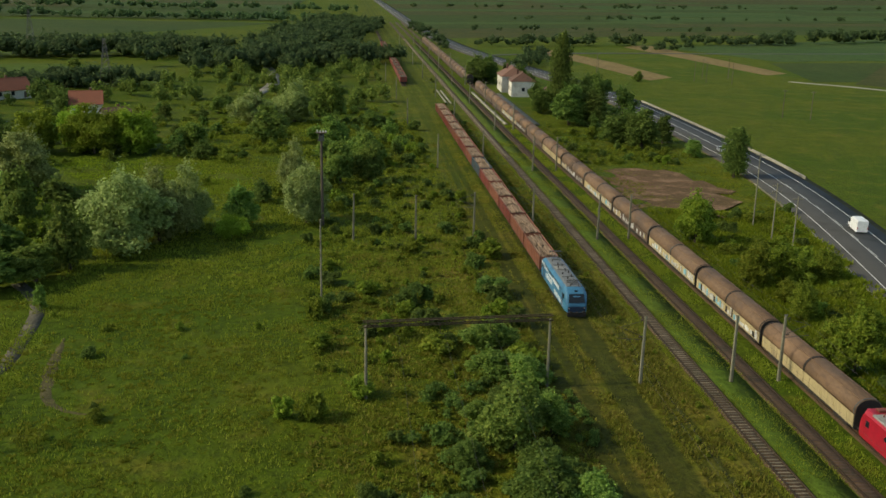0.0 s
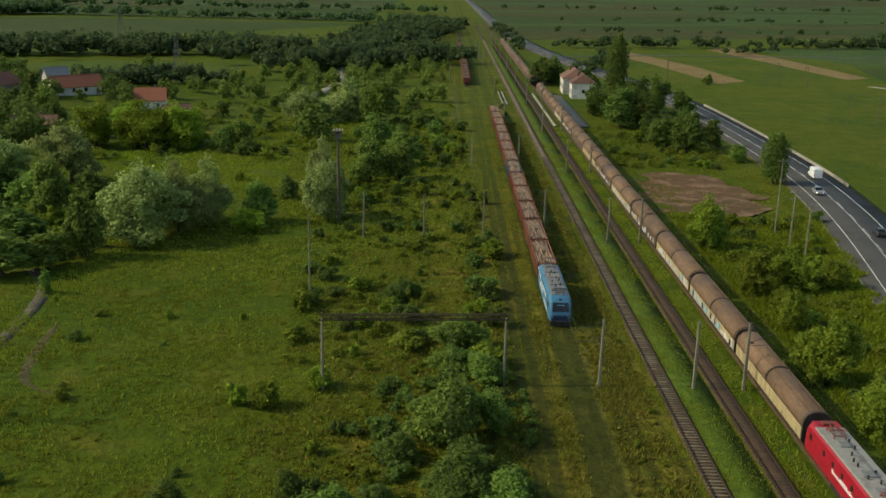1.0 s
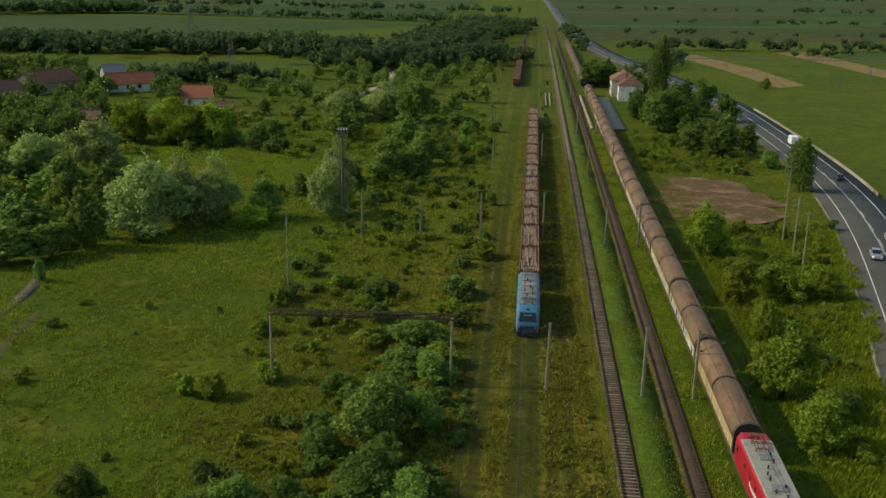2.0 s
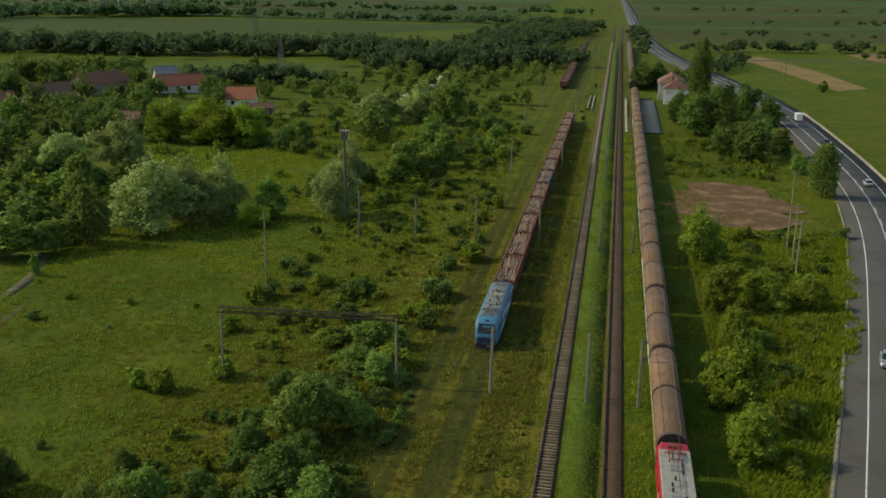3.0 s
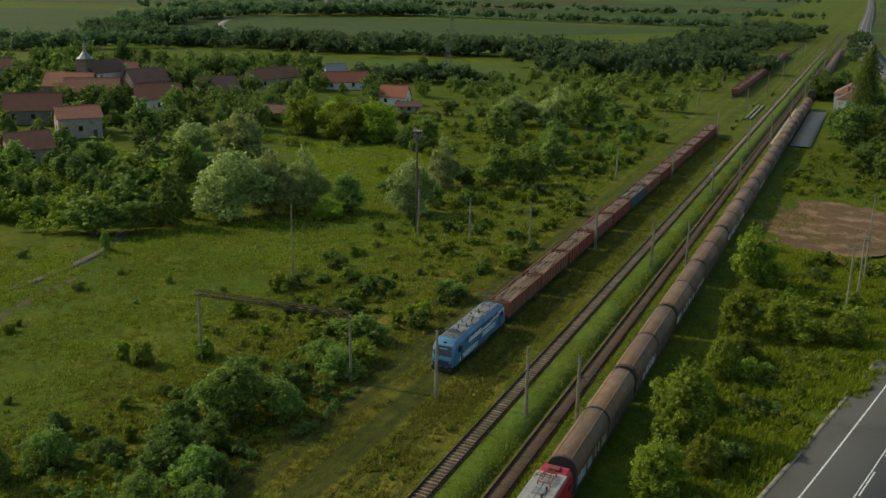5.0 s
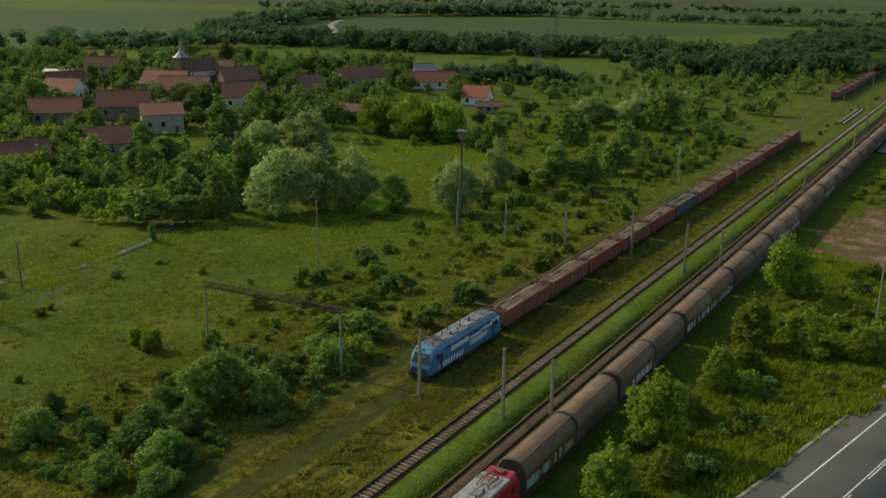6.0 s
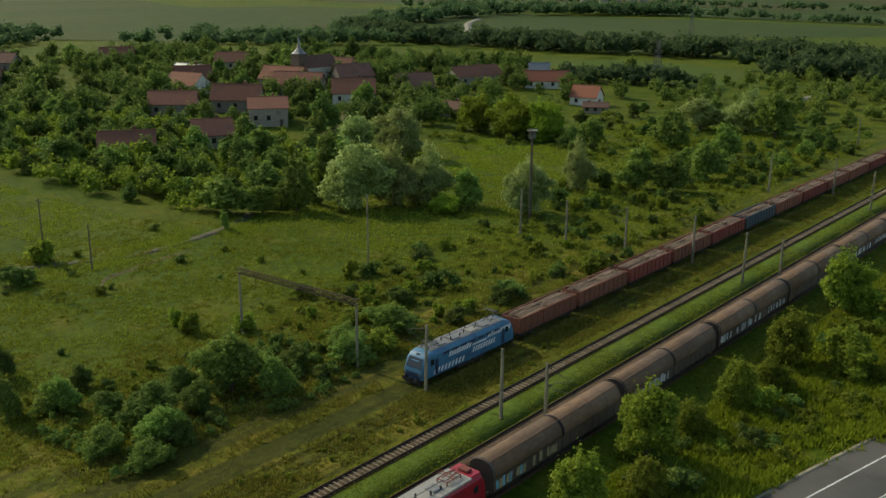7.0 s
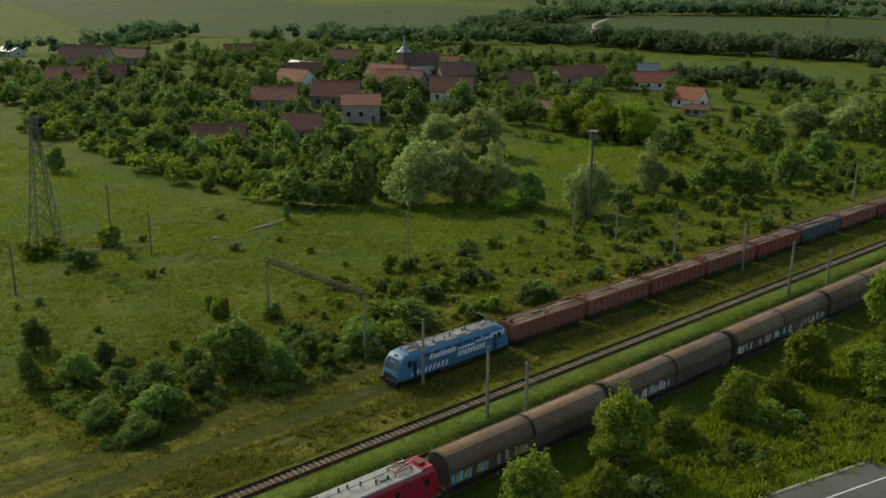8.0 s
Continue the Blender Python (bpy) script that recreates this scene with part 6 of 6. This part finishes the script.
copse("trackside_thicket", scatter([(33.5, 62), (38, 62), (38, 260), (34, 260)], 90, 0.25, 0.7, (1.3, 2.2), 0.4, 45), 39, LEAF_BUSH, "low weeds between the tracks")
copse("trackside_thicket", scatter([(5, 62), (25, 62), (25, 94), (9, 96)], 80, 0.7, 1.8, (1.2, 2.0), 0.3, 46), 40, LEAF_DARK, "tangled dark undergrowth round the thickets")
copse("railway_wood", scatter([(-85, 335), (14, 335), (16, 480), (-60, 480)], 110, 3, 8, (1.0, 1.6), 0.5, 4), 33, LEAF, "green wood beside the railway")
copse("scrub_wood", scatter([(-85, 200), (-40, 205), (-20, 182), (16, 182), (17, 335), (-60, 335), (-75, 290)], 190, 0.8, 3.2, (1.3, 2.2), 0.45, 24), 34, LEAF_BUSH, "scrub thickets in rough grassland")


def wood(name, lines, seed, label, size=1.0):
    rng = np.random.default_rng(seed)
    V, F, off = [], [], 0
    for (x0, y0, x1, y1, half, n, lo, hi) in lines:
        for k in range(n):
            s = rng.uniform() if half > 12 else float(np.clip((rng.integers(0, 19) + 0.5 + rng.normal() * 0.5) / 19, 0, 1))
            x, y = x0 + (x1 - x0) * s + rng.normal() * half * 0.6, y0 + (y1 - y0) * s + rng.normal() * half * 0.6
            h = rng.uniform(lo, hi)
            lob = [((x + rng.normal() * h * 0.25, y + rng.normal() * h * 0.25, h * rng.uniform(0.3, 0.72)), (h * 0.32, h * 0.32, h * 0.30)) for _ in range(4)]
            v, f = leaf_cloud(rng, lob, 95, 0.086 * h * size, 0, 0.66)
            V.append(v)
            F.append(f + off)
            off += len(v)
    ob = new(name, mesh_from(name, np.concatenate(V), np.concatenate(F), LEAF_HAZED))
    return tagged(ob, label, "woods", "", "stuff")


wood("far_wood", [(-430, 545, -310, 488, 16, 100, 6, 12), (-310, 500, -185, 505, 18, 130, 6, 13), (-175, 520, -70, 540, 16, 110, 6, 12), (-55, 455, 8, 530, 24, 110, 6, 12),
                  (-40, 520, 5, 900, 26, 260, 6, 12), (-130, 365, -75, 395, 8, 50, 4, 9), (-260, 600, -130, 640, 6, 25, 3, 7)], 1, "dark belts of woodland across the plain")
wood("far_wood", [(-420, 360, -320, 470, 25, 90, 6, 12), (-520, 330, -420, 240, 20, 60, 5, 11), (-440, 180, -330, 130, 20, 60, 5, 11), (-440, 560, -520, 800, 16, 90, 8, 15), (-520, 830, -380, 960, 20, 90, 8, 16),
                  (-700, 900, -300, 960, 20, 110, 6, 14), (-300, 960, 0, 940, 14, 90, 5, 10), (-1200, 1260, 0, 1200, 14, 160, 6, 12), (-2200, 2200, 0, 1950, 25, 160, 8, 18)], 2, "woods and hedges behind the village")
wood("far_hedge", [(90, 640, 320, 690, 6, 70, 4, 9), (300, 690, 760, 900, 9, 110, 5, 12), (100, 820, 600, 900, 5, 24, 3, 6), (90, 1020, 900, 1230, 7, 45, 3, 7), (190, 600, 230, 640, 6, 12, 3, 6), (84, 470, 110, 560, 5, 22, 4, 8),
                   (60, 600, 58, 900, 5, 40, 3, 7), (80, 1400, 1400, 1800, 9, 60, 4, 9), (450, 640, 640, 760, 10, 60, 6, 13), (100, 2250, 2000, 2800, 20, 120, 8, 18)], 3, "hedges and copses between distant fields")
# ---- grass ----


def off_ruts(x):
    """False on the wheel-worn strips of the two old sidings."""
    return (np.abs(np.abs(x - 30.8) - 0.8) > 0.8) & (np.abs(np.abs(x - 25.3) - 0.8) > 0.7)


def tufts(name, poly, count, lo, hi, seed, material, label, blades=3, spread=0.16):
    """Upright blades in small tufts over a region."""
    rng = np.random.default_rng(seed)
    xs, ys = np.array([p[0] for p in poly]), np.array([p[1] for p in poly])
    x, y = rng.uniform(xs.min(), xs.max(), count * 3), rng.uniform(ys.min(), ys.max(), count * 3)
    ok = np.zeros(len(x), bool)
    for (x0, y0), (x1, y1) in zip(poly, poly[1:] + poly[:1]):
        cross = ((y0 > y) != (y1 > y)) & (x < (x1 - x0) * (y - y0) / ((y1 - y0) or 1e-9) + x0)
        ok ^= cross
    clump = np.sin(x * 0.35 + 2 * np.sin(y * 0.21)) + np.sin(y * 0.5 + 1.7 * np.sin(x * 0.3)) + rng.normal(size=len(x)) * 0.8
    ok &= (clump > 0.1) & (road_gap(x, y) > 7.6) & off_ruts(x)
    x, y = x[ok][:count], y[ok][:count]
    z = ground_height(x, y)
    V, F = [], []
    for k in range(blades):
        a = rng.uniform(0, math.tau, len(x))
        h = rng.uniform(lo, hi, len(x))
        w = h * rng.uniform(0.16, 0.34, len(x))
        ox, oy = x + rng.normal(size=len(x)) * spread, y + rng.normal(size=len(x)) * spread
        lx, ly = np.cos(a + 1.3) * h * 0.45, np.sin(a + 1.3) * h * 0.45
        base = np.stack([ox - np.cos(a) * w, oy - np.sin(a) * w, z - 0.05, ox + np.cos(a) * w, oy + np.sin(a) * w, z - 0.05, ox + lx, oy + ly, z + h], 1).reshape(-1, 3)
        V.append(base)
        F.append(np.arange(len(base)).reshape(-1, 3) + sum(len(v) for v in V[:-1]))
    ob = new(name, mesh_from(name, np.concatenate(V), np.concatenate(F), material))
    return tagged(ob, label, "grass", "", "stuff")


def tussocks(name, poly, count, lo, hi, seed, material, label, blades=16, wide=(0.25, 0.9)):
    """Domed tussocks of grass and weeds, each a ring of leaning blades."""
    rng = np.random.default_rng(seed)
    xs, ys = np.array([p[0] for p in poly]), np.array([p[1] for p in poly])
    x, y = rng.uniform(xs.min(), xs.max(), count * 4), rng.uniform(ys.min(), ys.max(), count * 4)
    ok = np.zeros(len(x), bool)
    for (x0, y0), (x1, y1) in zip(poly, poly[1:] + poly[:1]):
        ok ^= ((y0 > y) != (y1 > y)) & (x < (x1 - x0) * (y - y0) / ((y1 - y0) or 1e-9) + x0)
    ok &= np.sin(x * 0.23 + 1.9 * np.sin(y * 0.17)) + np.sin(y * 0.31 + 1.5 * np.sin(x * 0.19)) + rng.normal(size=len(x)) * 0.9 > -0.2
    ok &= off_ruts(x)
    x, y = x[ok][:count], y[ok][:count]
    rad = rng.uniform(*wide, len(x))
    high = rng.uniform(lo, hi, len(x)) * (0.6 + 0.5 * rad / wide[1])
    V = []
    for k in range(blades):
        a, q = rng.uniform(0, math.tau, len(x)), np.sqrt(rng.uniform(0, 1, len(x)))
        px, py = x + np.cos(a) * q * rad, y + np.sin(a) * q * rad
        h = high * (1.05 - 0.6 * q * q) * rng.uniform(0.7, 1.25, len(x))
        b = rng.uniform(0, math.tau, len(x))
        w = rng.uniform(0.09, 0.2, len(x))
        z = ground_height(px, py) - 0.04
        V.append(np.stack([px - np.cos(b) * w, py - np.sin(b) * w, z, px + np.cos(b) * w, py + np.sin(b) * w, z, px + np.cos(a) * h * 0.5, py + np.sin(a) * h * 0.5, z + h], 1).reshape(-1, 3))
    V = np.concatenate(V)
    ob = new(name, mesh_from(name, V, np.arange(len(V)).reshape(-1, 3), material))
    return tagged(ob, label, "grass", "", "stuff")


tussocks("grass_tussocks", [(-62, 50), (24, 50), (24, 132), (-42, 130), (-62, 118)], 3600, 0.15, 0.42, 61, GRASS, "tussocks of coarse meadow grass")
tussocks("grass_tussocks", [(-4, 58), (29, 56), (29, 150), (-2, 150)], 1500, 0.2, 0.55, 62, HERB, "clumps of flowering weeds")
tussocks("grass_tussocks", [(-42, 130), (20, 135), (19, 300), (-50, 300), (-45, 180)], 4000, 0.3, 0.7, 63, GRASS, "tussocks among the scrub", 12, (0.4, 1.3))
tussocks("grass_tussocks", [(32.6, 52), (38.3, 52), (38.3, 300), (33, 300)], 1300, 0.2, 0.5, 64, HERB, "weed clumps beside the sidings", 14, (0.2, 0.7))
tussocks("grass_tussocks", [(-180, 50), (-62, 50), (-62, 118), (-170, 112)], 2600, 0.3, 0.6, 65, GRASS, "tussocks of the far meadow", 10, (0.4, 1.3))
tussocks("grass_tussocks", [(59.5, 76), (63, 76), (80, 130), (86, 172), (59.5, 174)], 2200, 0.35, 0.9, 66, LUSH, "lush weed clumps between railway and road", 14, (0.3, 1.0))
tufts("grass", [(-60, 40), (24, 40), (24, 135), (-40, 130), (-60, 118)], 13000, 0.15, 0.42, 1, GRASS, "tall uneven meadow grass")
tufts("grass", [(-40, 130), (24, 135), (20, 300), (-50, 300), (-45, 180)], 20000, 0.2, 0.5, 2, GRASS, "rough grass and weeds among shrubs")
tufts("grass", [(23, 45), (38.4, 45), (38.4, 260), (23, 260)], 9000, 0.12, 0.36, 3, HERB, "dry weeds between tracks")
tufts("grass", [(54, 70), (64, 70), (80, 130), (92, 180), (92, 260), (56, 290)], 12000, 0.15, 0.4, 4, GRASS, "tall roadside grass")
tufts("herbs", [(-2, 64), (24, 62), (24, 150), (2, 150)], 5000, 0.15, 0.38, 5, HERB, "yellow flowering weeds")
tufts("herbs", [(33, 64), (38.2, 64), (38.2, 200), (34, 200)], 1800, 0.15, 0.4, 6, HERB, "yellow flowering weeds beside the track")
tufts("grass", [(42.2, 60), (45, 60), (45, 260), (42.2, 260)], 4000, 0.1, 0.3, 7, GRASS, "short grass between the tracks")
tufts("grass", [(-190, 40), (-60, 40), (-60, 118), (-180, 112)], 11000, 0.25, 0.5, 8, GRASS, "grass of the far meadow")
tufts("grass", [(59.5, 74), (63, 74), (80, 130), (88, 178), (59.5, 178)], 22000, 0.3, 0.85, 9, LUSH, "lush tall grass between railway and road", 3, 0.25)
tufts("grass", [(-75, 188), (-40, 185), (-18, 200), (-25, 235), (-65, 238)], 6000, 0.2, 0.45, 11, LUSH, "lush grass of a clearing", 3, 0.25)
tufts("grass", [(38.9, 50), (39.6, 50), (39.6, 240), (38.9, 240)], 3500, 0.1, 0.28, 12, GRASS, "grass creeping over the ballast edge", 3, 0.12)
tufts("grass", [(48, 60), (50.3, 60), (50.3, 290), (48, 290)], 7000, 0.1, 0.32, 13, GRASS, "weeds beside the standing train", 3, 0.15)
for x0, n, k in ((41.25, 3200, 14), (45.2, 3200, 15), (47.55, 3200, 16)):
    tufts("grass", [(x0, 50), (x0 + 0.75, 50), (x0 + 0.75, 260), (x0, 260)], n, 0.08, 0.24, k, GRASS, "grass creeping over the ballast edge", 3, 0.12)
tufts("grass", [(-44, 84), (-36, 84), (-36, 132), (-46, 132)], 2600, 0.15, 0.4, 17, GRASS, "long grass beside the meadow track", 3, 0.2)
tufts("herbs", [(19, 60), (38.2, 60), (38.2, 130), (19, 130)], 4500, 0.15, 0.4, 18, HERB, "green weeds over the old sidings", 3, 0.2)


def train_y(t):
    """Where the middle of the moving locomotive stands."""
    return 126.6 - 2.8 * t - 0.035 * t * t


def motions():
    times = (0, 1, 2, 3, 4, 5, 6, 7, 8)
    walk(blue_loco, [(t, pose(TRACK_D, train_y(t), -0.14)) for t in times])
    for k, w in enumerate(RAKE):
        walk(w, [(t, pose(TRACK_D, train_y(t) + 16.6 + 13.98 * k, -0.14)) for t in times])
    for v, y0, speed, lane_side in FLEET:
        walk(v, [(t / 2, road_pose(y0 + speed * t / 2, lane_side, speed < 0)) for t in range(17)])


motions()
